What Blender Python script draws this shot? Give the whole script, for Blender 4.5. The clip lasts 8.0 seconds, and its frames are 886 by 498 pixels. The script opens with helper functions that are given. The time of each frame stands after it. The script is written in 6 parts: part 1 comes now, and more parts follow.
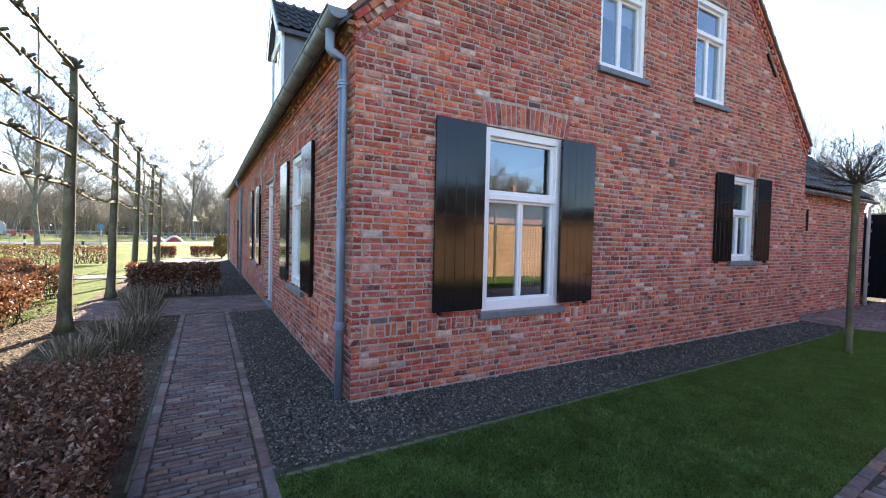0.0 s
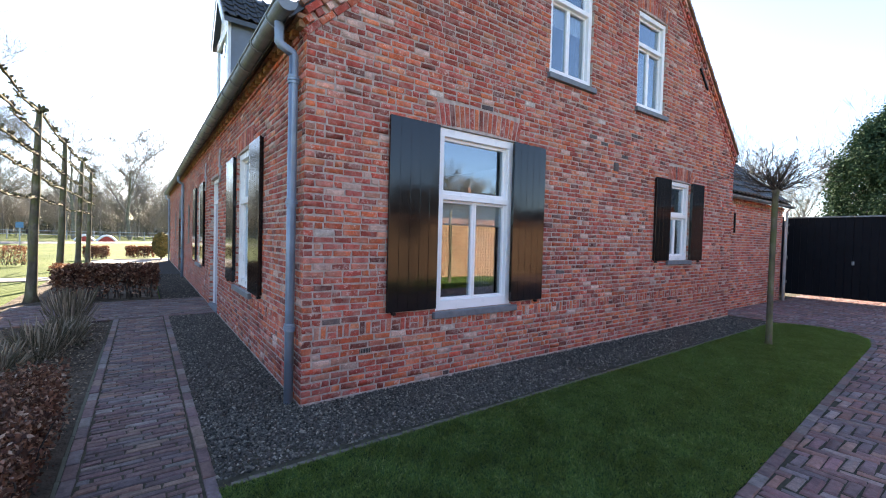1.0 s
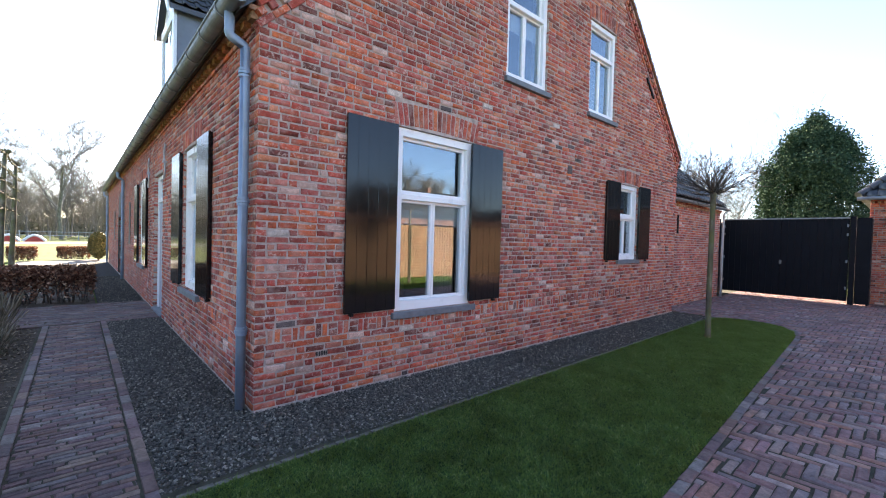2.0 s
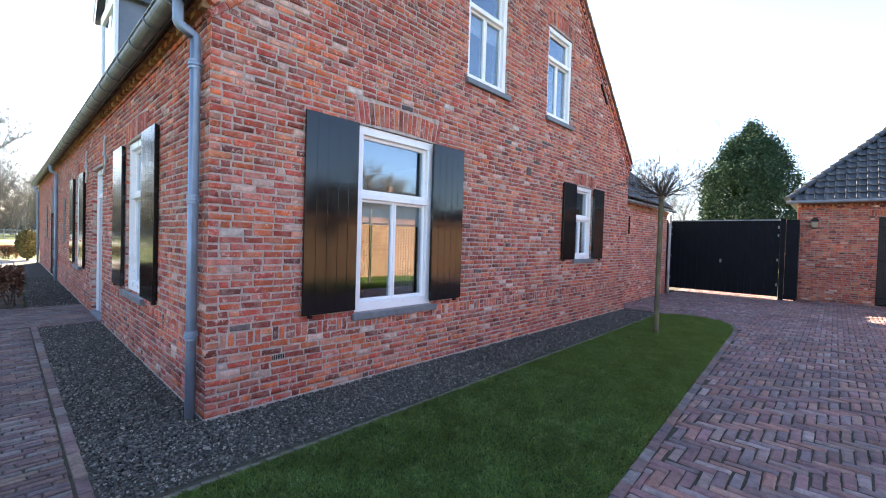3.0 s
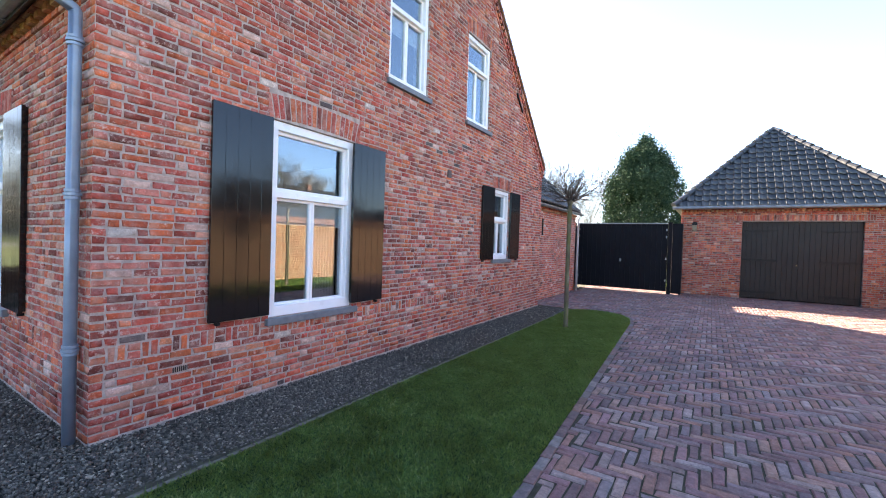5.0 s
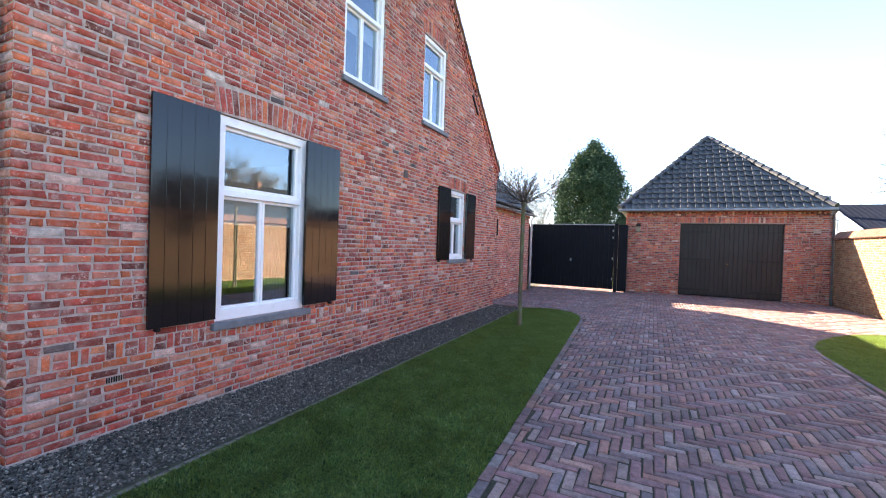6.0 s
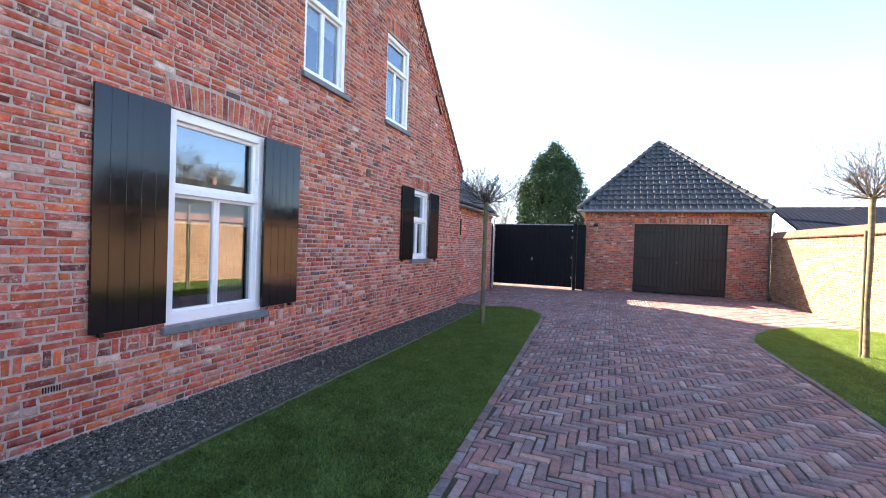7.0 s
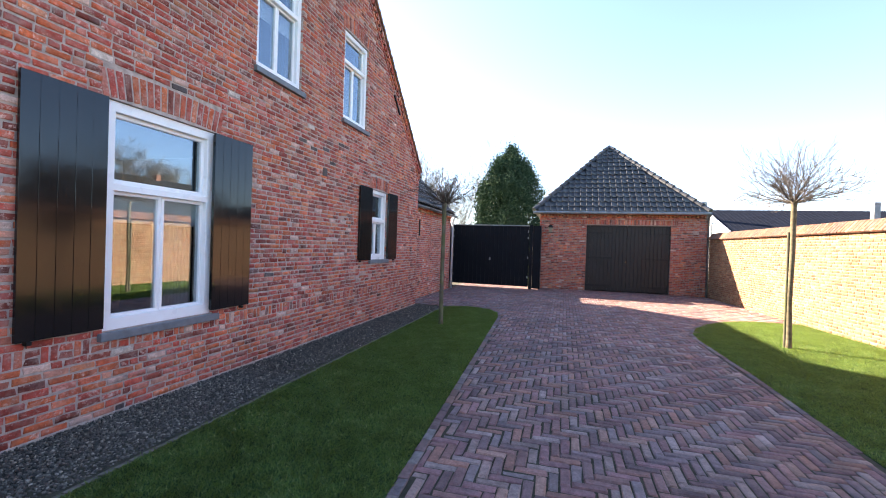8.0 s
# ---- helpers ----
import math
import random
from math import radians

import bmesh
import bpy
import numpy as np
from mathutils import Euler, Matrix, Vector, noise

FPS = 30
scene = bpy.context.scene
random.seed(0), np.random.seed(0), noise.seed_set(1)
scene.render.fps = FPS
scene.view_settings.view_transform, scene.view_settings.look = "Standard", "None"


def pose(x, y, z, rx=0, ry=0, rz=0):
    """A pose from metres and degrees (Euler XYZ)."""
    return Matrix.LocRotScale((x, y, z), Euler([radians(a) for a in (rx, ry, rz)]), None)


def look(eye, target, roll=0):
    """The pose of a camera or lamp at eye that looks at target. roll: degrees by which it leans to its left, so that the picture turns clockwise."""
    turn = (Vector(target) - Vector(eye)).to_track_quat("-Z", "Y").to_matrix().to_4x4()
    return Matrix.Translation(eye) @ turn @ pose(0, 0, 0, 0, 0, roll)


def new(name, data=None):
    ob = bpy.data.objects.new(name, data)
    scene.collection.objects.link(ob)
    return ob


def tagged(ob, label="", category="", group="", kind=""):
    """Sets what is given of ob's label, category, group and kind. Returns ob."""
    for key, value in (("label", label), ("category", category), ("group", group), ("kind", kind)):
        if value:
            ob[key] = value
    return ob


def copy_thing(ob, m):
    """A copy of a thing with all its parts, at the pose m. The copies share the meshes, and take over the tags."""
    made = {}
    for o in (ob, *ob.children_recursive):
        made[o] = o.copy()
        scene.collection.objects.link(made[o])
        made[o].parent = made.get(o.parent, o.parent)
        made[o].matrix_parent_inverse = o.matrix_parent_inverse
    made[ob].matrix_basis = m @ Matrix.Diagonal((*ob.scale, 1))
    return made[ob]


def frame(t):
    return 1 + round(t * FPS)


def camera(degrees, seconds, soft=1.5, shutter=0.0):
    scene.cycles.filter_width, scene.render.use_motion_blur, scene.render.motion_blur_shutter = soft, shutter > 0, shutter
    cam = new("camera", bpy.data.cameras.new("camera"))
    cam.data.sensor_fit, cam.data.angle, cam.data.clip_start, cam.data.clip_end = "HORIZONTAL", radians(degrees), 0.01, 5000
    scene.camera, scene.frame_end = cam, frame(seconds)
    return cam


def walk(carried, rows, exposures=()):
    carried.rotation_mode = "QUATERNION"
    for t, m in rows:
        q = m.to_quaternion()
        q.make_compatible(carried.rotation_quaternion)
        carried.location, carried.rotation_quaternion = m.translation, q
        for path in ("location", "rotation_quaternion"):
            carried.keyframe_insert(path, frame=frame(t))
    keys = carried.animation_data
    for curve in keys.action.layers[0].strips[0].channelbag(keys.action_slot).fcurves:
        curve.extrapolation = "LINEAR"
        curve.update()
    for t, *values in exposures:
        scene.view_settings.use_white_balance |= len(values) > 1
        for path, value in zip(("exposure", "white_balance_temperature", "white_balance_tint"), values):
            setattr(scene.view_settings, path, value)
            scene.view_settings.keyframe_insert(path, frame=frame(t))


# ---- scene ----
cam = camera(93.6, 8.0, soft=1.05)
PATH = [
    (0, (-1.149, -3.643, 1.516), (-0.157, -1.907, 1.457), 1.3),
    (0.5, (-1.143, -3.652, 1.509), (-0.071, -1.964, 1.455), 1.4),
    (1, (-1.137, -3.662, 1.511), (0.033, -2.04, 1.459), 1.5),
    (1.5, (-1.129, -3.673, 1.508), (0.121, -2.112, 1.46), 1.5),
    (3, (-1.133, -3.672, 1.522), (0.321, -2.3, 1.477), 1.7),
    (3.5, (-1.127, -3.69, 1.527), (0.392, -2.39, 1.484), 1.7),
    (4, (-1.128, -3.688, 1.524), (0.447, -2.455, 1.486), 1.8),
    (4.5, (-1.127, -3.696, 1.526), (0.495, -2.528, 1.491), 1.8),
    (6, (-1.13, -3.699, 1.544), (0.655, -2.797, 1.517), 1.9),
    (6.5, (-1.129, -3.707, 1.547), (0.688, -2.872, 1.521), 1.9),
    (7, (-1.136, -3.719, 1.55), (0.719, -2.974, 1.526), 1.9),
    (7.5, (-1.146, -3.728, 1.551), (0.746, -3.08, 1.531), 1.9),
    (8, (-1.153, -3.738, 1.551), (0.767, -3.177, 1.535), 1.9),
]
walk(cam, [(t, look(eye, target, roll)) for t, eye, target, roll in PATH],
     [(0.0, 2.92, 7650, 15), (1.5, 2.94, 7650, 15), (3.0, 3.27, 7650, 15), (4.5, 3.37, 7650, 15), (6.5, 3.37, 7650, 16), (7.5, 3.29, 7650, 16), (8.0, 3.06, 7600, 16)])

# ---- world, sun, exposure ----
SUN = Vector((0.8, 2.0, 1.0)).normalized()
world = bpy.data.worlds.new("sky")
scene.world = world
world.use_nodes = True
wn = world.node_tree
sky = wn.nodes.new("ShaderNodeTexSky")
sky.sky_type, sky.sun_disc = "NISHITA", False
sky.sun_elevation, sky.sun_rotation = math.asin(SUN.z), math.atan2(SUN.x, SUN.y)
sky.air_density, sky.dust_density, sky.ozone_density = 0.8, 0.4, 3.4
wn.links.new(sky.outputs[0], wn.nodes["Background"].inputs[0])
wn.nodes["Background"].inputs[1].default_value = 0.08
sun = new("sun", bpy.data.lights.new("sun", "SUN"))
sun.data.energy, sun.data.angle, sun.data.color = 4.3, radians(0.5), (1.0, 0.93, 0.82)
sun.matrix_world = look((30, 60, 40), Vector((30, 60, 40)) - SUN)

# ---- materials ----


class Mat:
    """A node material with short ways to its nodes."""

    def __init__(self, name, rough=0.6, metal=0.0, spec=0.5):
        self.m = bpy.data.materials.new(name)
        self.m.use_nodes = True
        self.t = self.m.node_tree
        self.b = self.t.nodes["Principled BSDF"]
        self.b.inputs["Roughness"].default_value = rough
        self.b.inputs["Metallic"].default_value = metal
        self.b.inputs["Specular IOR Level"].default_value = spec

    def node(self, kind, **vals):
        n = self.t.nodes.new("ShaderNode" + kind)
        for k, v in vals.items():
            self.put(n.inputs[k.replace("_", " ")], v)
        return n

    def put(self, sock, v):
        if isinstance(v, bpy.types.NodeSocket):
            self.t.links.new(v, sock)
        else:
            sock.default_value = v

    def coord(self, kind="Object"):
        return self.node("TexCoord").outputs[kind]

    def noise(self, scale, detail=4.0, rough=0.55, vec=None, w=None, dist=0.0):
        n = self.node("TexNoise", Scale=scale, Detail=detail, Roughness=rough, Distortion=dist)
        self.put(n.inputs["Vector"], vec if vec is not None else self.coord())
        if w is not None:
            n.noise_dimensions = "4D"
            self.put(n.inputs["W"], w)
        return n.outputs["Fac"]

    def stretch(self, sx, sy, sz, vec=None):
        n = self.node("Mapping")
        n.inputs["Scale"].default_value = (sx, sy, sz)
        self.put(n.inputs["Vector"], vec if vec is not None else self.coord())
        return n.outputs["Vector"]

    def ramp(self, fac, *stops, const=False):
        n = self.node("ValToRGB")
        r = n.color_ramp
        if const:
            r.interpolation = "CONSTANT"
        while len(r.elements) < len(stops):
            r.elements.new(0.5)
        for e, (p, c) in zip(r.elements, stops):
            e.position = p
            e.color = (c, c, c, 1) if isinstance(c, (int, float)) else (*c, 1)
        self.put(n.inputs["Fac"], fac)
        return n.outputs["Color"]

    def mix(self, fac, a, b, mode="MIX"):
        n = self.node("Mix")
        n.data_type, n.blend_type = "RGBA", mode
        self.put(n.inputs[0], fac)
        for s, v in ((n.inputs[6], a), (n.inputs[7], b)):
            self.put(s, (*v, 1) if isinstance(v, tuple) and len(v) == 3 else v)
        return n.outputs[2]

    def math(self, op, a, b=0.0):
        n = self.node("Math")
        n.operation = op
        self.put(n.inputs[0], a)
        self.put(n.inputs[1], b)
        return n.outputs[0]

    def chance(self):
        """A random number for each piece, whether it is an object or an island of a joined mesh."""
        s = self.math("ADD", self.node("ObjectInfo").outputs["Random"], self.node("NewGeometry").outputs["Random Per Island"])
        return self.math("FRACT", s)

    def color(self, v):
        self.put(self.b.inputs["Base Color"], (*v, 1) if isinstance(v, tuple) else v)
        return self

    def rough(self, v):
        self.put(self.b.inputs["Roughness"], v)
        return self

    def bump(self, height, strength=0.3, dist=0.01):
        n = self.node("Bump", Strength=strength, Distance=dist, Height=height)
        self.put(self.b.inputs["Normal"], n.outputs[0])
        return self


def through_leaf(m, col, share):
    """Lets light shine through thin blades and leaves."""
    t, mxs = m.node("BsdfTranslucent", Color=(*col, 1)), m.node("MixShader", Fac=share)
    m.t.links.new(m.b.outputs[0], mxs.inputs[1])
    m.t.links.new(t.outputs[0], mxs.inputs[2])
    m.t.links.new(mxs.outputs[0], m.t.nodes["Material Output"].inputs[0])


def plain(name, col, rough=0.6, metal=0.0, var=0.15, scale=6.0, bump=0.1, fine=60.0, spec=0.5, bdist=0.004):
    """A surface of one colour with soft stains and a fine grain."""
    m = Mat(name, rough, metal, spec)
    n = m.noise(scale, 5)
    lo, hi = tuple(c * (1 - var) for c in col), tuple(min(1, c * (1 + var)) for c in col)
    m.color(m.ramp(n, (0.3, lo), (0.7, hi)))
    m.rough(m.ramp(m.noise(scale * 2.3, 3), (0.3, max(0.03, rough - 0.08)), (0.7, min(1, rough + 0.08))))
    if bump:
        m.bump(m.noise(fine, 3), bump, bdist)
    return m.m


def brick_material(name, cols, smear=0.35, rough=0.85, grain=90.0, spec=0.3, smearcol=(0.62, 0.5, 0.44)):
    """Fired clay pieces: each its own tone, mottled, with pale mortar smears."""
    m = Mat(name, rough, 0, spec)
    r = m.chance()
    n = len(cols)
    tone = m.ramp(r, *[((i + 0.0) / n, c) for i, c in enumerate(cols)], const=True)
    w = m.math("MULTIPLY", r, 53.0)
    r2 = m.math("FRACT", m.math("MULTIPLY", r, 37.7))
    tone = m.mix(1.0, tone, m.ramp(r2, (0.0, 0.78), (1.0, 1.18)), "MULTIPLY")
    mott = m.noise(14, 5, 0.65, w=w)
    tone = m.mix(1.0, tone, m.ramp(mott, (0.28, 0.62), (0.72, 1.28)), "MULTIPLY")
    tone = m.mix(1.0, tone, m.ramp(m.noise(48, 4, 0.7, w=w), (0.3, 0.72), (0.7, 1.2)), "MULTIPLY")
    pits = m.noise(grain, 4, 0.6, w=w)
    tone = m.mix(m.ramp(pits, (0.32, 0.55), (0.42, 0.0)), tone, (0.10, 0.05, 0.04))
    wash = m.noise(9, 4, 0.6, w=m.math("ADD", w, 4.0))
    tone = m.mix(m.math("MULTIPLY", m.ramp(wash, (0.46, 0.0), (0.70, 0.55)), smear), tone, tuple(c * 0.72 for c in smearcol))
    lime = m.noise(23, 6, 0.72, w=m.math("ADD", w, 9.0), dist=0.5)
    amount = m.math("MULTIPLY", m.ramp(lime, (0.52, 0.0), (0.66, 0.8)), m.ramp(m.math("FRACT", m.math("MULTIPLY", r, 91.3)), (0.35, 0.05), (0.9, min(1.0, smear * 1.6))))
    tone = m.mix(amount, tone, smearcol)
    fleck = m.ramp(m.noise(52, 4, 0.7, w=m.math("ADD", w, 17.0), dist=0.6), (0.58, 0.0), (0.64, 0.9))
    tone = m.mix(m.math("MULTIPLY", fleck, m.math("MULTIPLY", m.ramp(lime, (0.42, 0.0), (0.58, 1.0)), smear)), tone, tuple(min(0.85, c * 1.15) for c in smearcol))
    place = m.node("NewGeometry").outputs["Position"]
    soot = m.mix(1.0, m.ramp(m.noise(0.8, 4, 0.6, vec=place), (0.34, 0.80), (0.62, 1.10)), m.ramp(m.noise(3.1, 4, 0.6, vec=place), (0.32, 0.86), (0.66, 1.10)), "MULTIPLY")
    tone = m.mix(1.0, tone, soot, "MULTIPLY")
    m.color(tone)
    m.bump(m.math("ADD", m.math("MULTIPLY", mott, 0.8), pits), 0.55, 0.004)
    return m.m


RED = [(0.53, 0.135, 0.058), (0.46, 0.10, 0.058), (0.40, 0.075, 0.054), (0.55, 0.16, 0.068), (0.25, 0.056, 0.040), (0.50, 0.118, 0.056),
       (0.49, 0.19, 0.15), (0.43, 0.085, 0.056), (0.31, 0.064, 0.045), (0.54, 0.14, 0.060), (0.21, 0.054, 0.040), (0.45, 0.095, 0.060),
       (0.56, 0.175, 0.078), (0.36, 0.070, 0.056), (0.50, 0.20, 0.145), (0.42, 0.085, 0.060), (0.29, 0.085, 0.062), (0.52, 0.125, 0.058),
       (0.39, 0.080, 0.062), (0.54, 0.22, 0.115), (0.51, 0.27, 0.20), (0.47, 0.105, 0.058), (0.16, 0.052, 0.042), (0.55, 0.15, 0.064),
       (0.45, 0.14, 0.11), (0.50, 0.125, 0.062), (0.42, 0.088, 0.060), (0.33, 0.068, 0.047), (0.56, 0.43, 0.37)]
OCHRE = [(0.30, 0.132, 0.062), (0.31, 0.158, 0.080), (0.27, 0.108, 0.054), (0.33, 0.180, 0.098), (0.29, 0.124, 0.066), (0.31, 0.145, 0.080), (0.24, 0.096, 0.054), (0.34, 0.20, 0.112)]
CLINK = [(0.24, 0.145, 0.130), (0.28, 0.165, 0.140), (0.20, 0.145, 0.145), (0.30, 0.165, 0.125), (0.22, 0.185, 0.180), (0.25, 0.145, 0.140), (0.33, 0.215, 0.165), (0.21, 0.165, 0.165), (0.29, 0.225, 0.195),
         (0.17, 0.115, 0.110), (0.26, 0.150, 0.150), (0.31, 0.26, 0.235), (0.23, 0.135, 0.125)]
brick_mat = brick_material("old red handmade brick", [(c[0] * 1.02, c[1] * 0.84, c[2] * 0.80) for c in RED], 0.60, smearcol=(0.70, 0.545, 0.47))
garage_brick_mat = brick_material("red garage brick", [(c[0] * 0.95, c[1] * 0.86, c[2] * 0.82) for c in RED], 0.45, smearcol=(0.66, 0.5, 0.42))
eave_mat = brick_material("sandy orange eaves brick", [(0.46, 0.25, 0.13), (0.42, 0.20, 0.10), (0.50, 0.30, 0.17), (0.38, 0.16, 0.09), (0.44, 0.27, 0.16)], 0.4)
ochre_mat = brick_material("ochre garden wall brick", OCHRE, 0.2, smearcol=(0.5, 0.38, 0.25))
sand_mortar_mat = plain("sandy mortar", (0.27, 0.195, 0.125), 0.95, 0, 0.3, 12, 0.6, 180, 0.2)
paver_mat = brick_material("purple brown clinker paver", [(c[0] * 1.05, c[1] * 0.91, c[2] * 0.90) for c in CLINK], 0.12, 0.7, 120, 0.4, (0.4, 0.33, 0.3))
path_mat = brick_material("dark clinker path paver", [tuple(k * 0.74 for k in c) for c in CLINK], 0.15, 0.75, 110, 0.35, (0.34, 0.31, 0.28))
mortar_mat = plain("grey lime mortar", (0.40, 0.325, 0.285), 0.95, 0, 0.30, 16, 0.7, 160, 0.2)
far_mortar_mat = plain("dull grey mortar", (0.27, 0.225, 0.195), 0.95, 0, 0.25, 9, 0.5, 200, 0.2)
joint_mat = plain("dark sand joint", (0.060, 0.054, 0.036), 0.95, 0, 0.35, 12, 0.5, 200, 0.2)
white_mat = plain("white gloss window paint", (0.80, 0.80, 0.80), 0.32, 0, 0.03, 3, 0.05, 40)
sill_mat = plain("blue grey stone sill", (0.13, 0.145, 0.16), 0.55, 0, 0.2, 12, 0.2, 120)
shutter_mat = Mat("brown black gloss shutter paint", 0.1, 0, 0.42)
shutter_mat.b.inputs["IOR"].default_value = 1.52
# blue tint put into the sheen, in place of a bluer mirrored sky
shutter_mat.b.inputs["Specular Tint"].default_value = (0.84, 0.93, 1.0, 1)
shutter_mat.color(shutter_mat.ramp(shutter_mat.noise(2.5, 3), (0.3, (0.008, 0.0065, 0.006)), (0.7, (0.012, 0.0095, 0.0085))))
shutter_mat.rough(shutter_mat.ramp(shutter_mat.noise(7, 4), (0.3, 0.06), (0.7, 0.13)))
shutter_mat.bump(shutter_mat.noise(3.0, 2, vec=shutter_mat.stretch(3, 3, 0.5)), 0.05, 0.01)
shutter_mat = shutter_mat.m
gate_mat = plain("blue black gate paint", (0.006, 0.007, 0.010), 0.5, 0, 0.2, 3, 0.1, 60, 0.10)
garage_door_mat = plain("weathered black door paint", (0.017, 0.016, 0.0155), 0.5, 0, 0.25, 2, 0.15, 50, 0.25)
iron_mat = plain("black wrought iron", (0.012, 0.012, 0.013), 0.5, 0.6, 0.2, 10, 0.3, 90)
zinc_mat = plain("weathered grey zinc", (0.20, 0.22, 0.23), 0.5, 0.55, 0.25, 5, 0.15, 60)
pipe_mat = plain("blue grey painted downpipe", (0.21, 0.28, 0.36), 0.42, 0.15, 0.18, 4, 0.15, 70)
tile_mat = Mat("black glazed roof tile", 0.3, 0, 0.75)
tile_mat.color(tile_mat.ramp(tile_mat.chance(), (0.0, (0.014, 0.016, 0.019)), (0.5, (0.024, 0.026, 0.030)), (1.0, (0.040, 0.042, 0.046))))
tile_mat.rough(tile_mat.ramp(tile_mat.noise(12, 4), (0.35, 0.30), (0.65, 0.50)))
tile_mat.bump(tile_mat.noise(40, 3), 0.25, 0.006)
tile_mat = tile_mat.m
slate_mat = plain("matt black roofing", (0.025, 0.027, 0.03), 0.8, 0, 0.2, 4, 0.2, 40, 0.2)
wood_mat = plain("grey painted dormer boarding", (0.16, 0.18, 0.21), 0.5, 0, 0.12, 4, 0.2, 50)
verge_mat = plain("brown verge board", (0.20, 0.10, 0.065), 0.6, 0, 0.25, 7, 0.3, 60)
# near-black plaster: the dimness of the rooms is put into the colour
room_mat = plain("room plaster darkened for shade", (0.035, 0.033, 0.032), 0.9, 0, 0.1, 2, 0.0)
dark_mat = plain("dark doorway wood", (0.03, 0.026, 0.024), 0.5, 0, 0.2, 4, 0.2, 40)
curtain_mat = plain("white net curtain", (0.42, 0.41, 0.40), 0.9, 0, 0.06, 8, 0.3, 200)
blind_mat = plain("pale roller blind", (0.8, 0.8, 0.8), 0.9, 0, 0.05, 5, 0.1, 200)

glass = Mat("window glass")
# blue gloss colour: bluer sky reflections are put into the glass
gl = glass.node("BsdfGlossy", Roughness=0.004, Color=(0.80, 0.91, 1.0, 1))
tr = glass.node("BsdfTransparent", Color=(0.66, 0.70, 0.70, 1))
fr = glass.node("LayerWeight", Blend=0.5)
fr = glass.math("ADD", 0.20, glass.math("MULTIPLY", 0.9, glass.math("POWER", fr.outputs["Facing"], 4.0)))
mx = glass.node("MixShader")
glass.t.links.new(fr, mx.inputs[0])
glass.t.links.new(tr.outputs[0], mx.inputs[1])
glass.t.links.new(gl.outputs[0], mx.inputs[2])
glass.t.links.new(mx.outputs[0], glass.t.nodes["Material Output"].inputs[0])
glass_mat = glass.m

gravel = Mat("dark grey basalt gravel", 0.75, 0, 0.4)
gr = gravel.chance()
gcol = gravel.ramp(gr, (0.0, (0.036, 0.031, 0.026)), (0.35, (0.074, 0.065, 0.054)), (0.7, (0.118, 0.102, 0.083)), (0.90, (0.20, 0.175, 0.14)), (1.0, (0.38, 0.33, 0.26)))
gravel.color(gravel.mix(1.0, gcol, gravel.ramp(gravel.noise(120, 3), (0.3, 0.7), (0.7, 1.25)), "MULTIPLY"))
gravel_mat = gravel.m
gravel_bed_mat = plain("gravel bed", (0.045, 0.044, 0.040), 0.95, 0, 0.5, 60, 0.8, 90, 0.2, 0.02)

grass = Mat("mown lawn blade", 0.55, 0, 0.3)
ga = grass.ramp(grass.chance(), (0.0, (0.018, 0.037, 0.013)), (0.45, (0.034, 0.066, 0.018)), (0.90, (0.065, 0.108, 0.038)), (1.0, (0.33, 0.32, 0.14)))
gb = grass.mix(1.0, grass.ramp(grass.noise(3.0, 6, 0.75), (0.40, 0.45), (0.60, 1.85)), grass.ramp(grass.noise(22, 5, 0.7), (0.36, 0.36), (0.62, 1.65)), "MULTIPLY")
grass.color(grass.mix(1.0, ga, gb, "MULTIPLY"))
grass.b.inputs["Subsurface Weight"].default_value = 0.0
through_leaf(grass, (0.30, 0.45, 0.075), 0.42)
grass_mat = grass.m
turf_mat = Mat("turf soil", 0.95, 0, 0.1)
turf_mat.color(turf_mat.mix(1.0, turf_mat.mix(turf_mat.ramp(turf_mat.noise(70, 4), (0.4, 0.0), (0.6, 1.0)), (0.018, 0.038, 0.013), (0.042, 0.084, 0.026)), turf_mat.ramp(turf_mat.noise(3.0, 6, 0.75), (0.40, 0.5), (0.60, 1.7)), "MULTIPLY"))
turf_mat.bump(turf_mat.noise(150, 3), 0.35, 0.008)
turf_mat = turf_mat.m
field = Mat("spring meadow grass", 0.9, 0, 0.15)
fa = field.ramp(field.noise(0.25, 6, 0.65), (0.3, (0.058, 0.094, 0.017)), (0.55, (0.088, 0.128, 0.025)), (0.75, (0.135, 0.15, 0.045)))
field.color(field.mix(1.0, fa, field.ramp(field.noise(9, 5, 0.7), (0.3, 0.7), (0.7, 1.25)), "MULTIPLY"))
field.bump(field.noise(30, 5, 0.7), 0.8, 0.06)
field_mat = field.m
soil_mat = plain("dry garden soil", (0.095, 0.075, 0.056), 0.95, 0, 0.5, 5, 0.9, 40, 0.15, 0.03)
road_mat = plain("pale asphalt", (0.17, 0.165, 0.16), 0.9, 0, 0.15, 1.5, 0.3, 90)
leaf_mat = Mat("dry beech leaf", 0.65, 0, 0.3)
leaf_mat.color(leaf_mat.mix(1.0, leaf_mat.ramp(leaf_mat.chance(), (0.0, (0.030, 0.013, 0.010)), (0.3, (0.080, 0.031, 0.021)), (0.6, (0.18, 0.076, 0.045)), (0.85, (0.31, 0.165, 0.105)), (1.0, (0.52, 0.37, 0.27))),
                            leaf_mat.ramp(leaf_mat.noise(60, 3), (0.3, 0.8), (0.7, 1.15)), "MULTIPLY"))
through_leaf(leaf_mat, (0.34, 0.15, 0.07), 0.15)
leaf_mat = leaf_mat.m
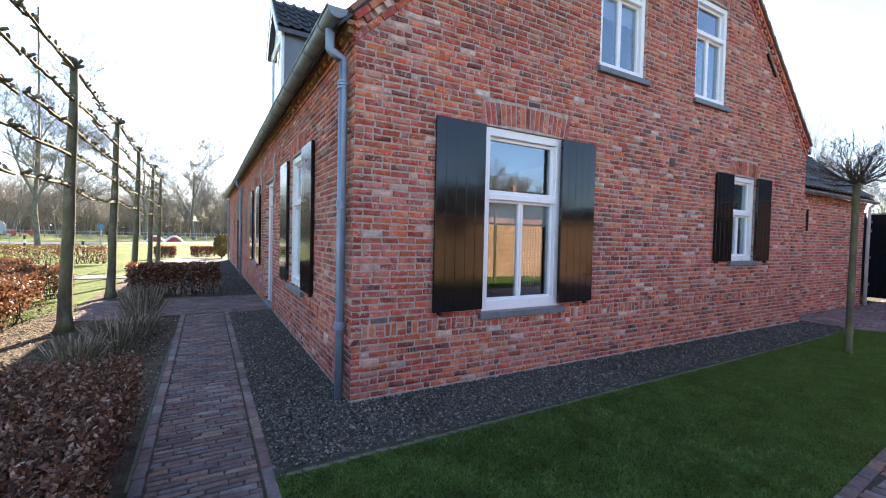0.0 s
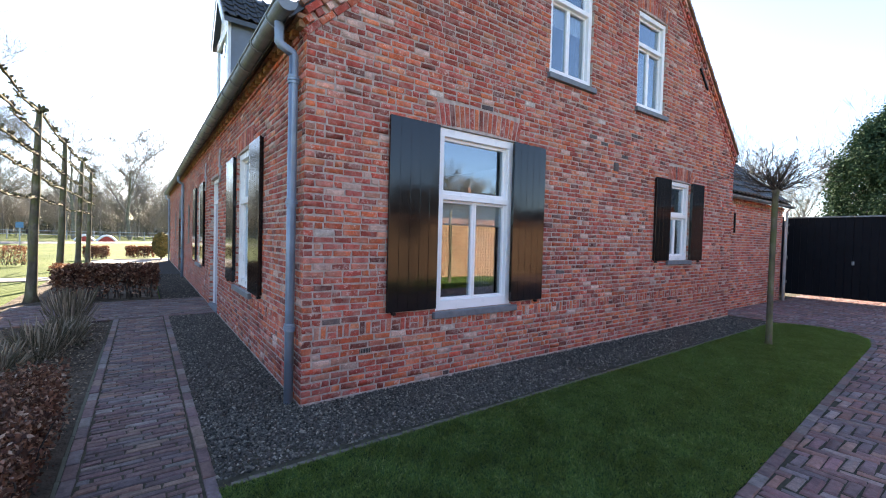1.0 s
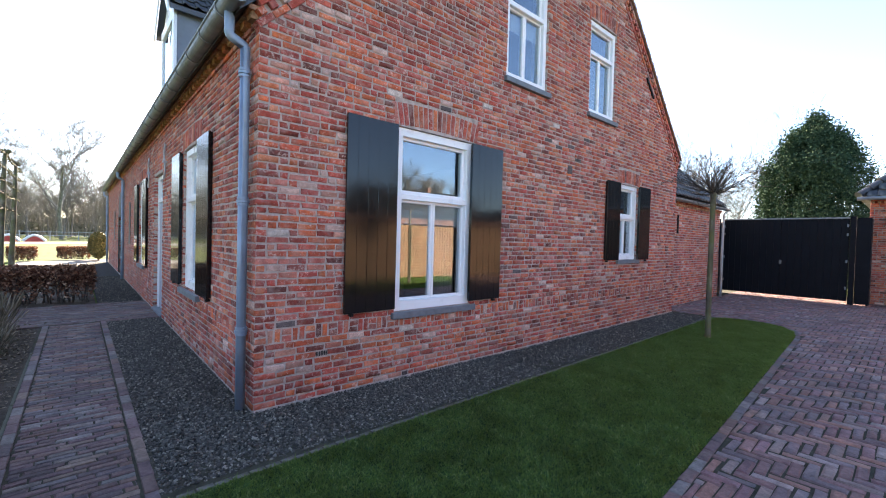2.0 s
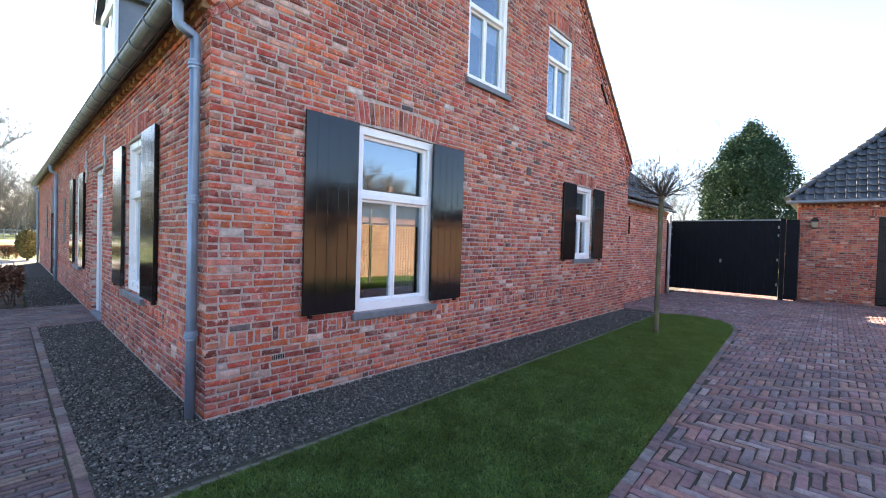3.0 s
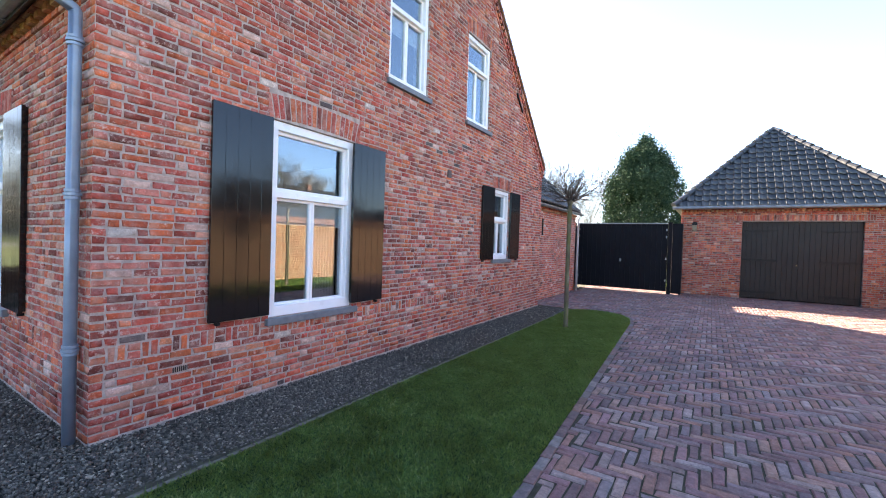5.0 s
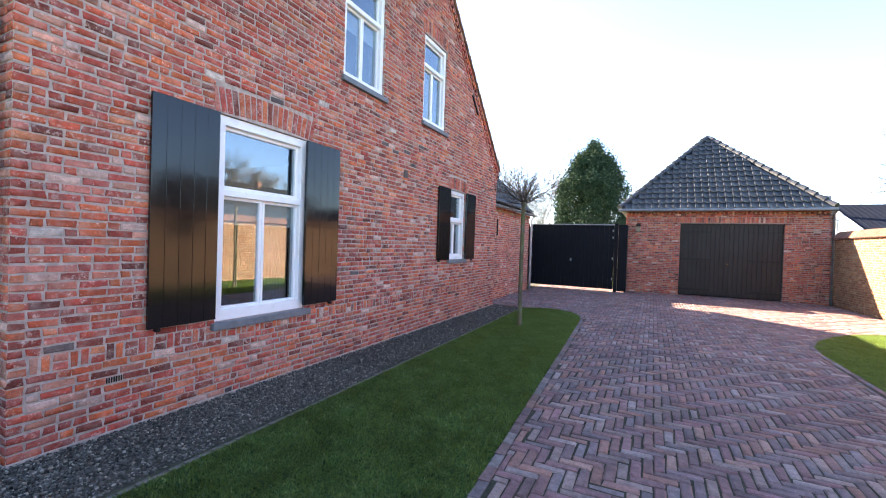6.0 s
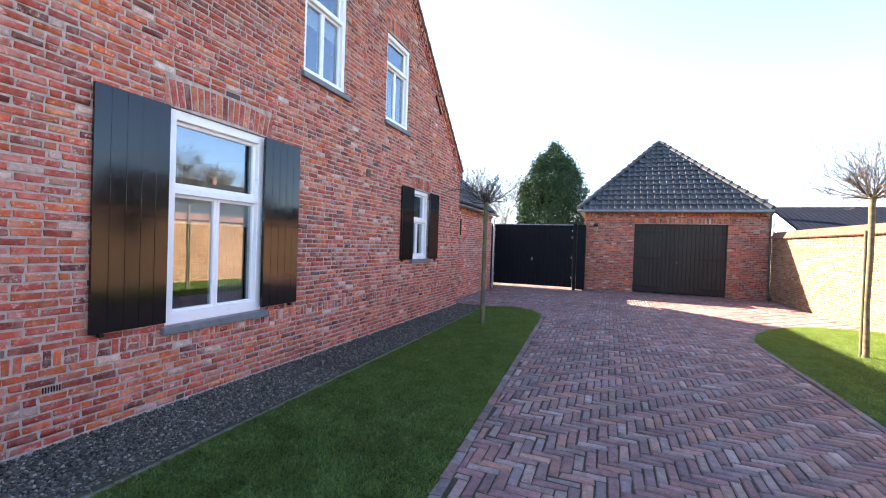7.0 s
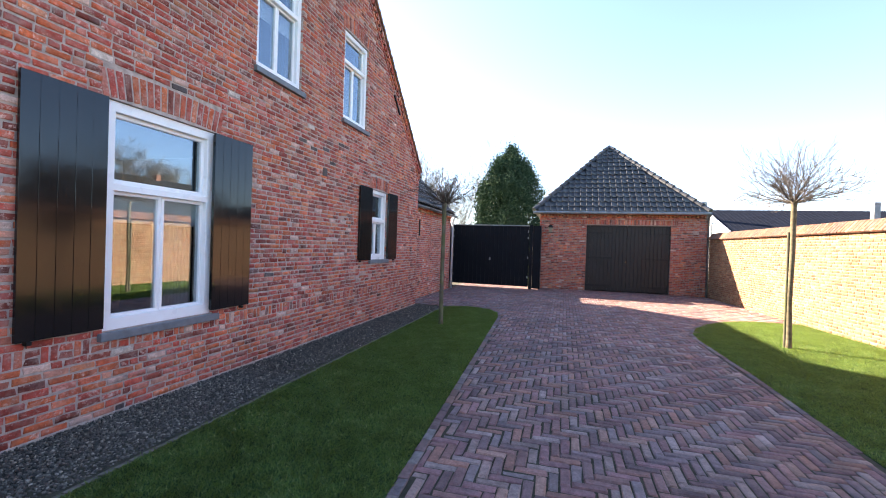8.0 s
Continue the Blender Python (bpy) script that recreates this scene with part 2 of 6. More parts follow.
litter_mat = Mat("fallen leaf", 0.8, 0, 0.2)
litter_mat.color(litter_mat.ramp(litter_mat.chance(), (0.0, (0.05, 0.035, 0.022)), (0.5, (0.16, 0.115, 0.075)), (1.0, (0.36, 0.28, 0.19))))
litter_mat = litter_mat.m
thicket_mat = plain("grey green thicket", (0.20, 0.195, 0.15), 0.95, 0, 0.4, 0.15, 0.0)
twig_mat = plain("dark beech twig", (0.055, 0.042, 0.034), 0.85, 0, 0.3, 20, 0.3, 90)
bark = Mat("mossy lime bark", 0.9, 0, 0.2)
bn = bark.noise(7, 5, 0.65, vec=bark.stretch(1, 1, 0.35))
bc = bark.ramp(bn, (0.3, (0.055, 0.046, 0.034)), (0.5, (0.125, 0.108, 0.08)), (0.72, (0.25, 0.225, 0.165)))
bark.color(bark.mix(bark.ramp(bark.noise(3.4, 5, 0.65), (0.44, 0.0), (0.60, 0.75)), bc, (0.105, 0.115, 0.042)))
bark.bump(bn, 0.7, 0.02)
bark_mat = bark.m
far_bark_mat = plain("grey brown bare wood", (0.185, 0.17, 0.155), 0.9, 0, 0.3, 0.6, 0.0)
road_bark_mat = plain("olive grey roadside bark", (0.15, 0.14, 0.105), 0.9, 0, 0.35, 3, 0.3, 30)
stone_edge_mat = plain("mossy grey edging stone", (0.16, 0.14, 0.115), 0.9, 0, 0.6, 14, 0.6, 90, 0.2)
moss_mat = plain("grey green mossy kerb", (0.125, 0.125, 0.09), 0.9, 0, 0.35, 6, 0.5, 80, 0.2)
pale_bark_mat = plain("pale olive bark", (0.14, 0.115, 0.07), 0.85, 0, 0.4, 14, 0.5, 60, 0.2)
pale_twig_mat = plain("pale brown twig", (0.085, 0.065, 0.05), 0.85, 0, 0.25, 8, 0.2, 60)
lav_mat = Mat("grey lavender stalk", 0.8, 0, 0.2)
lav_mat.color(lav_mat.ramp(lav_mat.chance(), (0.0, (0.075, 0.07, 0.04)), (0.5, (0.20, 0.165, 0.115)), (1.0, (0.42, 0.35, 0.26))))
lav_mat = lav_mat.m
conifer_mat = Mat("blue green conifer needle", 0.9, 0, 0.1)
conifer_mat.color(conifer_mat.ramp(conifer_mat.chance(), (0.0, (0.022, 0.046, 0.026)), (0.6, (0.040, 0.074, 0.042)), (1.0, (0.062, 0.105, 0.056))))
conifer_mat = conifer_mat.m
shrub_mat = Mat("evergreen shrub leaf", 0.6, 0, 0.3)
shrub_mat.color(shrub_mat.ramp(shrub_mat.chance(), (0.0, (0.05, 0.055, 0.02)), (0.6, (0.12, 0.11, 0.035)), (1.0, (0.22, 0.17, 0.06))))
shrub_mat = shrub_mat.m
red_mat = plain("red sign paint", (0.45, 0.04, 0.03), 0.5, 0, 0.1, 5, 0.0)
blue_mat = plain("blue sign paint", (0.05, 0.17, 0.33), 0.5, 0, 0.1, 5, 0.0)
grey_mat = plain("grey sign back", (0.30, 0.33, 0.36), 0.5, 0.3, 0.1, 5, 0.0)
black_mat = plain("black paint", (0.015, 0.015, 0.015), 0.5, 0, 0.1, 5, 0.0)
lampglass_mat = plain("frosted lamp glass", (0.20, 0.17, 0.11), 0.3, 0, 0.05, 5, 0.0)
# pale base colour carries the whitish shine of the scroll anchors
anchor_mat = plain("anchor iron with sheen in the colour", (0.42, 0.43, 0.44), 0.4, 0.2, 0.3, 14, 0.2, 60)
brass_mat = plain("brass knob", (0.6, 0.45, 0.2), 0.3, 0.9, 0.1, 20, 0.0)

# ---- mesh helpers ----
WORLD = {}


def base(ob):
    return WORLD.get(ob, Matrix())


def thing(name, loc, label, category, group="", kind=""):
    """An Empty at the base of a thing."""
    ob = new(name)
    ob.empty_display_size = 0.1
    ob.matrix_basis = Matrix.Translation(loc)
    WORLD[ob] = Matrix.Translation(loc)
    return tagged(ob, label, category, group, kind)


def put_under(ob, parent, m=None):
    ob.parent = parent
    ob.matrix_parent_inverse = base(parent).inverted()
    if m is not None:
        ob.matrix_basis = m
    WORLD[ob] = m if m is not None else Matrix()
    return ob


def part(name, bm, material, parent=None, label="", kind="", smooth=False):
    """Links a bmesh, built in place, as one mesh object under a thing or a part."""
    me = bpy.data.meshes.new(name)
    bm.normal_update()
    bm.to_mesh(me)
    bm.free()
    me.materials.append(material)
    if smooth:
        me.polygons.foreach_set("use_smooth", [True] * len(me.polygons))
    ob = new(name, me)
    if parent:
        put_under(ob, parent)
    return tagged(ob, label, kind=kind)


def raw(name, verts, faces, material, parent=None, label="", kind="", smooth=False):
    """The same from arrays of places and corners."""
    me = bpy.data.meshes.new(name)
    verts, faces = np.asarray(verts, np.float32).reshape(-1, 3), np.asarray(faces, np.int32)
    k = faces.shape[1]
    me.vertices.add(len(verts))
    me.vertices.foreach_set("co", verts.ravel())
    me.loops.add(faces.size)
    me.loops.foreach_set("vertex_index", faces.ravel())
    me.polygons.add(len(faces))
    me.polygons.foreach_set("loop_start", np.arange(0, faces.size, k, dtype=np.int32))
    if smooth:
        me.polygons.foreach_set("use_smooth", np.ones(len(faces), bool))
    me.update(calc_edges=True)
    me.validate()
    me.materials.append(material)
    ob = new(name, me)
    if parent:
        put_under(ob, parent)
    return tagged(ob, label, kind=kind)


def box(bm, x0, x1, y0, y1, z0, z1, bevel=0.0):
    r = bmesh.ops.create_cube(bm, size=1.0)
    bmesh.ops.scale(bm, vec=(abs(x1 - x0), abs(y1 - y0), abs(z1 - z0)), verts=r["verts"])
    bmesh.ops.translate(bm, vec=((x0 + x1) / 2, (y0 + y1) / 2, (z0 + z1) / 2), verts=r["verts"])
    if bevel:
        edges = list({e for v in r["verts"] for e in v.link_edges})
        bmesh.ops.bevel(bm, geom=edges, offset=bevel, segments=2, profile=0.5, affect="EDGES")
    return bm


def boxed(*a, **k):
    return box(bmesh.new(), *a, **k)


def tube(bm, pts, radii, seg=8, caps=True):
    """A round bar through points."""
    pts = [Vector(p) for p in pts]
    if isinstance(radii, (int, float)):
        radii = [radii] * len(pts)
    rings, side = [], None
    for i, p in enumerate(pts):
        d = (pts[min(i + 1, len(pts) - 1)] - pts[max(i - 1, 0)]).normalized()
        ref = side if side is not None else (Vector((1, 0, 0)) if abs(d.x) < 0.8 else Vector((0, 1, 0)))
        a = d.cross(ref).normalized()
        b = a.cross(d).normalized()
        side = b
        rings.append([bm.verts.new(p + (a * math.cos(2 * math.pi * k / seg) + b * math.sin(2 * math.pi * k / seg)) * radii[i]) for k in range(seg)])
    for r0, r1 in zip(rings, rings[1:]):
        for k in range(seg):
            bm.faces.new((r0[k], r0[(k + 1) % seg], r1[(k + 1) % seg], r1[k]))
    if caps:
        bm.faces.new(rings[0][::-1])
        bm.faces.new(rings[-1])
    return bm


def poly_prism(bm, loop, depth):
    """A flat loop of places pushed out along a vector."""
    d = Vector(depth)
    lo = [bm.verts.new(p) for p in loop]
    hi = [bm.verts.new(Vector(p) + d) for p in loop]
    bm.faces.new(lo)
    bm.faces.new(hi[::-1])
    for i in range(len(loop)):
        j = (i + 1) % len(loop)
        bm.faces.new((lo[j], lo[i], hi[i], hi[j]))
    bmesh.ops.recalc_face_normals(bm, faces=bm.faces)
    return bm


def merge_boxes(kind, boxes, rng, edge=0.005, jit=0.0015):
    """Arrays for many slightly uneven, soft-edged blocks. boxes: rows of u0, u1, v0, v1, front, back in the frame of kind
    (origin, u, v, outward)."""
    b = np.asarray(boxes, float)
    n = len(b)
    o, u, v, w = (np.array(k, float) for k in kind)
    pts = np.zeros((n, 12, 3))
    for k, (iu, iv, inner, lay) in enumerate([(0, 2, 1, 4), (1, 2, 1, 4), (1, 3, 1, 4), (0, 3, 1, 4)]):
        su, sv = (1 if iu == 0 else -1), (1 if iv == 2 else -1)
        pts[:, k] = np.stack([b[:, iu] + su * edge, b[:, iv] + sv * edge, b[:, 4]], 1)
        pts[:, 4 + k] = np.stack([b[:, iu], b[:, iv], b[:, 4] - edge * 0.8], 1)
        pts[:, 8 + k] = np.stack([b[:, iu], b[:, iv], b[:, 5]], 1)
    shift = rng.normal(0, jit, (n, 12, 3))
    shift[:, 8:] = 0
    shift[:, :8, 2] = np.clip(shift[:, :8, 2] * 0.25 + rng.normal(0, 0.4 * jit, (n, 1)), -0.003, 0.003)
    pts += np.clip(shift, -2.2 * jit, 2.2 * jit)
    verts = o + pts[..., 0:1] * u + pts[..., 1:2] * v + pts[..., 2:3] * w
    quads = [(0, 1, 2, 3)] + [(4 + k, 4 + (k + 1) % 4, (k + 1) % 4, k) for k in range(4)] + [(8 + k, 8 + (k + 1) % 4, 4 + (k + 1) % 4, 4 + k) for k in range(4)]
    faces = (np.arange(n)[:, None, None] * 12 + np.array(quads)[None]).reshape(-1, 4)
    if np.dot(np.cross(u, v), w) < 0:
        faces = faces[:, ::-1]
    return verts.reshape(-1, 3), faces


def pieces(name, kind, boxes, material, parent, rng, near=None, limit=300, rest="", edge=0.005, jit=0.0015, label=""):
    """Blocks of a surface: those near as parts of their own that share meshes, the others joined."""
    b = np.asarray(boxes, float)
    o, u, v, w = (Vector(k) for k in kind)
    pick = np.zeros(len(b), bool)
    if near is not None:
        score = np.array([near((r[0] + r[1]) / 2, (r[2] + r[3]) / 2) for r in b])
        order = np.argsort(score)[:limit]
        pick[order] = True
    shared = {}
    for r in b[pick]:
        key = (round(r[1] - r[0], 2), round(r[3] - r[2], 2), round(r[4] - r[5], 3), int(rng.integers(0, 3)))
        if key not in shared:
            hu, hv = (r[1] - r[0]) / 2, (r[3] - r[2]) / 2
            vs, fs = merge_boxes(((0, 0, 0), u, v, w), [(-hu, hu, -hv, hv, r[4], r[5])], rng, edge, jit)
            me = bpy.data.meshes.new(name)
            me.from_pydata([tuple(p) for p in vs], [], [tuple(int(i) for i in f) for f in fs])
            me.materials.append(material)
            shared[key] = me
        ob = new(name, shared[key])
        put_under(ob, parent, Matrix.Translation(o + u * ((r[0] + r[1]) / 2) + v * ((r[2] + r[3]) / 2)))
    if (~pick).any():
        vs, fs = merge_boxes(kind, b[~pick], rng, edge, jit)
        raw(rest or name + "work", vs, fs, material, parent, label, "stuff")


def bond(z0, z1, ends, holes, rng, course=0.0625, long=0.182, short=0.085, joint=0.0165, headers=0.24, proud=0.008, deep=0.1, skip=()):
    """Courses of a wild bond between z0 and z1. ends(z) gives the wall's two sides there; holes: u0, u1, z0, z1."""
    rows = []
    for i in range(int(round((z1 - z0) / course))):
        a, b = z0 + i * course, z0 + (i + 1) * course
        if any(s0 - 0.02 < (a + b) / 2 < s1 + 0.02 for s0, s1 in skip):
            continue
        lo, hi = ends((a + b) / 2)
        spans = [(lo, hi)]
        for h in holes:
            if h[2] < b - 0.012 and h[3] > a + 0.012:
                cut = []
                for s, e in spans:
                    if h[0] > s:
                        cut.append((s, min(e, h[0])))
                    if h[1] < e:
                        cut.append((max(s, h[1]), e))
                spans = [c for c in cut if c[1] - c[0] > 0.02]
        for s, e in spans:
            p = s
            first = True
            while p < e - 0.015:
                w = short if (rng.random() < headers or (first and i % 2)) else long
                w *= rng.uniform(0.95, 1.05)
                first = False
                q = min(p + w, e)
                if e - q < 0.05:
                    q = e
                rows.append((p + (joint / 2 if p > s else 0), q - (joint / 2 if q < e else 0), a + joint / 2 + rng.normal(0, 0.0007), b - joint / 2 + rng.normal(0, 0.0007), proud, -deep))
                p = q
    return rows


def wall_body(bm, kind, strips, thick):
    """Solid wall out of strips (z0, z1, spans), where a span is left and right at the bottom and at the top."""
    o, u, v, w = (Vector(k) for k in kind)
    for z0, z1, spans in strips:
        for a0, b0, a1, b1 in spans:
            loop = [o + u * a0 + v * z0, o + u * b0 + v * z0, o + u * b1 + v * z1, o + u * a1 + v * z1]
            poly_prism(bm, loop, -w * thick)
    return bm


def plate(kind, loop, holes, w0, w1, bevel=0.0):
    """A flat plate with openings through it, in the frame of a wall."""
    o, u, v, w = (Vector(k) for k in kind)
    bm = bmesh.new()
    for ring in [loop] + [[(h[0], h[2]), (h[1], h[2]), (h[1], h[3]), (h[0], h[3])] for h in holes]:
        vs = [bm.verts.new(o + u * a + v * b + w * w0) for a, b in ring]
        for a, b in zip(vs, vs[1:] + vs[:1]):
            bm.edges.new((a, b))
    bmesh.ops.triangle_fill(bm, use_beauty=True, use_dissolve=False, edges=bm.edges[:])
    r = bmesh.ops.extrude_face_region(bm, geom=bm.faces[:])
    bmesh.ops.translate(bm, vec=w * (w1 - w0), verts=[g for g in r["geom"] if isinstance(g, bmesh.types.BMVert)])
    bmesh.ops.recalc_face_normals(bm, faces=bm.faces)
    if bevel:
        sharp = [e for e in bm.edges if len(e.link_faces) == 2 and e.calc_face_angle() > 1.0]
        bmesh.ops.bevel(bm, geom=sharp, offset=bevel, segments=1, profile=0.5, affect="EDGES")
    return bm


def cut_strips(z0, z1, ends, holes, extra=()):
    """Strips of a wall between its holes."""
    zs = sorted({z0, z1, *[z for h in holes for z in (h[2], h[3]) if z0 < z < z1], *[z for z in extra if z0 < z < z1]})
    out = []
    for a, b in zip(zs, zs[1:]):
        mid = (a + b) / 2
        cuts = sorted((h[0], h[1]) for h in holes if h[2] <= mid <= h[3])
        (l0, r0), (l1, r1) = ends(a), ends(b)
        spans, p0, p1 = [], l0, l1
        for h0, h1 in cuts:
            spans.append((p0, h0, p1, h0))
            p0 = p1 = h1
        spans.append((p0, r0, p1, r1))
        out.append((a, b, spans))
    return out


def rect(kind, u0, u1, v0, v1, w0, w1, bevel=0.0, bm=None):
    """A block in the frame of a wall."""
    bm = bm or bmesh.new()
    o, u, v, w = (Vector(k) for k in kind)
    r = bmesh.ops.create_cube(bm, size=1.0)
    m = Matrix((u, v, w)).transposed().to_4x4()
    bmesh.ops.scale(bm, vec=(abs(u1 - u0), abs(v1 - v0), abs(w1 - w0)), verts=r["verts"])
    bmesh.ops.translate(bm, vec=((u0 + u1) / 2, (v0 + v1) / 2, (w0 + w1) / 2), verts=r["verts"])
    bmesh.ops.transform(bm, matrix=Matrix.Translation(o) @ m, verts=r["verts"])
    if bevel:
        bmesh.ops.bevel(bm, geom=list({e for q in r["verts"] for e in q.link_edges}), offset=bevel, segments=2, profile=0.5, affect="EDGES")
    bmesh.ops.recalc_face_normals(bm, faces=bm.faces)
    return bm

# ---- the ground and the surfaces on it ----
rng = np.random.default_rng(7)


def sheet(name, loop, z, material, label, thick=0.05, category=""):
    bm = bmesh.new()
    poly_prism(bm, [(x, y, z) for x, y in loop], (0, 0, -thick))
    ob = part(name, bm, material, None, label, "structure")
    return tagged(ob, category=category)


bm = bmesh.new()
bmesh.ops.create_grid(bm, x_segments=40, y_segments=40, size=1500)
bmesh.ops.translate(bm, vec=(0, 0, -0.09), verts=bm.verts)
tagged(part("ground", bm, field_mat, None, "wide sunny spring meadow around the farmhouse", "structure"), category="ground")


def lawn_edge(x):
    return -2.80 + 0.055 * x


def grav_edge(x):
    return -0.90 + 0.012 * x


def garden_wall_y(x):
    return -8.72 - 0.056 * (15.9 - x)


tip = [(8.30, -2.33), (8.75, -2.24), (9.10, -2.02), (9.30, -1.70), (9.36, -1.35), (9.22, -1.02), (8.95, -0.82)]
LAWN1 = [(-0.762, grav_edge(-0.72) - 0.05), (-0.762, lawn_edge(-0.72))] + [(x, lawn_edge(x)) for x in (2.0, 4.0, 6.0, 8.0)] + tip + [(x, grav_edge(x) - 0.05) for x in (8.0, 4.0)]
LAWN2 = [(-9.0, -6.05), (3.0, -6.10), (5.0, -6.15), (7.4, -6.12), (7.95, -6.18), (8.6, -6.40), (9.3, -6.80), (9.9, -7.3), (10.25, -7.85), (10.35, -8.3), (10.35, garden_wall_y(10.35)), (-9.0, garden_wall_y(-9))]
DRIVE = [(-9.0, -6.05), (-9.0, -2.85), (-1.6, -2.85), (-1.6, 0.0), (-0.72, 0.0), (9.0, 0.3), (9.0, 0.4), (18.0, 0.6), (18.0, -9.0)]


def inside(loop, x, y):
    """Which of the places lie within a loop."""
    x, y = np.asarray(x, float), np.asarray(y, float)
    hit = np.zeros(x.shape, bool)
    for (x0, y0), (x1, y1) in zip(loop, loop[1:] + loop[:1]):
        cross = (y0 > y) != (y1 > y)
        with np.errstate(divide="ignore", invalid="ignore"):
            hit ^= cross & (x < (x1 - x0) * (y - y0) / (y1 - y0 + 1e-12) + x0)
    return hit


driveway = sheet("driveway", [(-9, -9.6), (18, -9.0), (18, 0.6), (18, 1.4), (9.0, 1.4), (9.0, -0.6), (-1.6, -0.6), (-1.6, -2.9), (-9, -2.9)], -0.009, joint_mat, "purple brown clinker driveway laid in herringbone bond", category="driveway")
lawn = sheet("lawn", LAWN1, -0.004, turf_mat, "shaded short-mown green lawn strip beside the house", 0.04, "lawn")
lawn_b = sheet("lawn", LAWN2, -0.004, turf_mat, "half sunlit mown lawn along the garden wall", 0.04, "lawn")
gravel_front = sheet("gravel_bed", [(-0.768, -0.95), (8.95, -0.82), (9.2, -0.3), (9.2, 0.1), (-0.768, 0.1)], -0.02, gravel_bed_mat, "dark grey gravel strip at the foot of the gable", 0.04, "gravel")
gravel_side = sheet("gravel_bed", [(-0.768, 0.1), (0.1, 0.1), (0.1, 5.2), (-0.768, 5.2)], -0.02, gravel_bed_mat, "dark grey gravel strip beside the garden path", 0.04, "gravel")
gravel_far = sheet("gravel_bed", [(-0.80, 7.45), (0.1, 7.45), (0.1, 22.5), (-0.80, 22.5)], -0.02, gravel_bed_mat, "dark gravel strip beyond the front door", 0.04, "gravel")
garden_path = sheet("garden_path", [(-1.56, -3.0), (-0.74, -3.0), (-0.74, 5.2), (0.05, 5.2), (0.05, 7.4), (-3.2, 7.4), (-3.2, 5.2), (-1.56, 5.2)], -0.0075, joint_mat, "narrow brown clinker garden path with brick borders", category="path")
planting_bed = sheet("planting_bed", [(-1.53, -2.8), (-1.53, 5.15), (-3.2, 5.15), (-3.2, 7.4), (-0.84, 7.4), (-0.84, 20.5), (-3.35, 20.5), (-3.35, 7.2), (-3.7, 5.4), (-4.2, 3.0), (-4.2, -2.8)], -0.018, soil_mat, "dry brown soil bed under the pleached trees", category="soil")


def blades(name, loop, n, hmin, hmax, parent, label, seed):
    """Short grass blades spread over a loop."""
    g = np.random.default_rng(seed)
    xs, ys = [p[0] for p in loop], [p[1] for p in loop]
    x, y = g.uniform(max(min(xs), 1.0 if min(xs) < -3 else -3.2), max(xs), n), g.uniform(min(ys), max(ys), n)
    ok = inside(loop, x, y)
    x, y = x[ok], y[ok]
    m = len(x)
    a, h, wdt = g.uniform(0, 2 * np.pi, m), g.uniform(hmin, hmax, m), g.uniform(0.0018, 0.0035, m)
    lean = g.normal(0, 0.75, (m, 2)) * h[:, None]
    z = np.full(m, -0.006)
    p0 = np.stack([x - np.cos(a) * wdt, y - np.sin(a) * wdt, z], 1)
    p1 = np.stack([x + np.cos(a) * wdt, y + np.sin(a) * wdt, z], 1)
    p2 = np.stack([x + lean[:, 0], y + lean[:, 1], z + h], 1)
    v = np.stack([p0, p1, p2], 1).reshape(-1, 3)
    return raw(name, v, np.arange(3 * m).reshape(-1, 3), grass_mat, parent, label, "stuff")


blades("grass_blades", LAWN1, 380000, 0.012, 0.034, lawn, "short green lawn grass", 3)
blades("grass_blades", LAWN2, 420000, 0.012, 0.034, lawn_b, "short green lawn grass", 4)


def pebbles(parent, areas, seed, label):
    """Loose uneven stones over rectangles x0, x1, y0, y1, n."""
    g = np.random.default_rng(seed)
    t = (1 + 5 ** 0.5) / 2
    ico = np.array([(-1, t, 0), (1, t, 0), (-1, -t, 0), (1, -t, 0), (0, -1, t), (0, 1, t), (0, -1, -t), (0, 1, -t), (t, 0, -1), (t, 0, 1), (-t, 0, -1), (-t, 0, 1)]) / 1.9
    tri = np.array([(0, 11, 5), (0, 5, 1), (0, 1, 7), (0, 7, 10), (0, 10, 11), (1, 5, 9), (5, 11, 4), (11, 10, 2), (10, 7, 6), (7, 1, 8), (3, 9, 4), (3, 4, 2), (3, 2, 6), (3, 6, 8), (3, 8, 9), (4, 9, 5), (2, 4, 11), (6, 2, 10), (8, 6, 7), (9, 8, 1)])
    vs, fs, k = [], [], 0
    for x0, x1, y0, y1, n in areas:
        c = np.stack([g.uniform(x0, x1, n), g.uniform(y0, y1, n), g.uniform(-0.02, -0.002, n)], 1)
        r = g.uniform(0.005, 0.013, (n, 1, 1)) * g.uniform(0.65, 1.3, (n, 1, 3))
        p = ico[None] * (1 + g.normal(0, 0.16, (n, 12, 1))) * r
        a = g.uniform(0, 6.28, n)
        ca, sa = np.cos(a)[:, None], np.sin(a)[:, None]
        q = np.stack([p[..., 0] * ca - p[..., 1] * sa, p[..., 0] * sa + p[..., 1] * ca, p[..., 2] * 0.8], -1) + c[:, None]
        vs.append(q.reshape(-1, 3))
        fs.append((np.arange(n)[:, None, None] * 12 + tri[None]).reshape(-1, 3) + k)
        k += 12 * n
    raw("gravel_stones", np.concatenate(vs), np.concatenate(fs), gravel_mat, parent, label, "stuff")


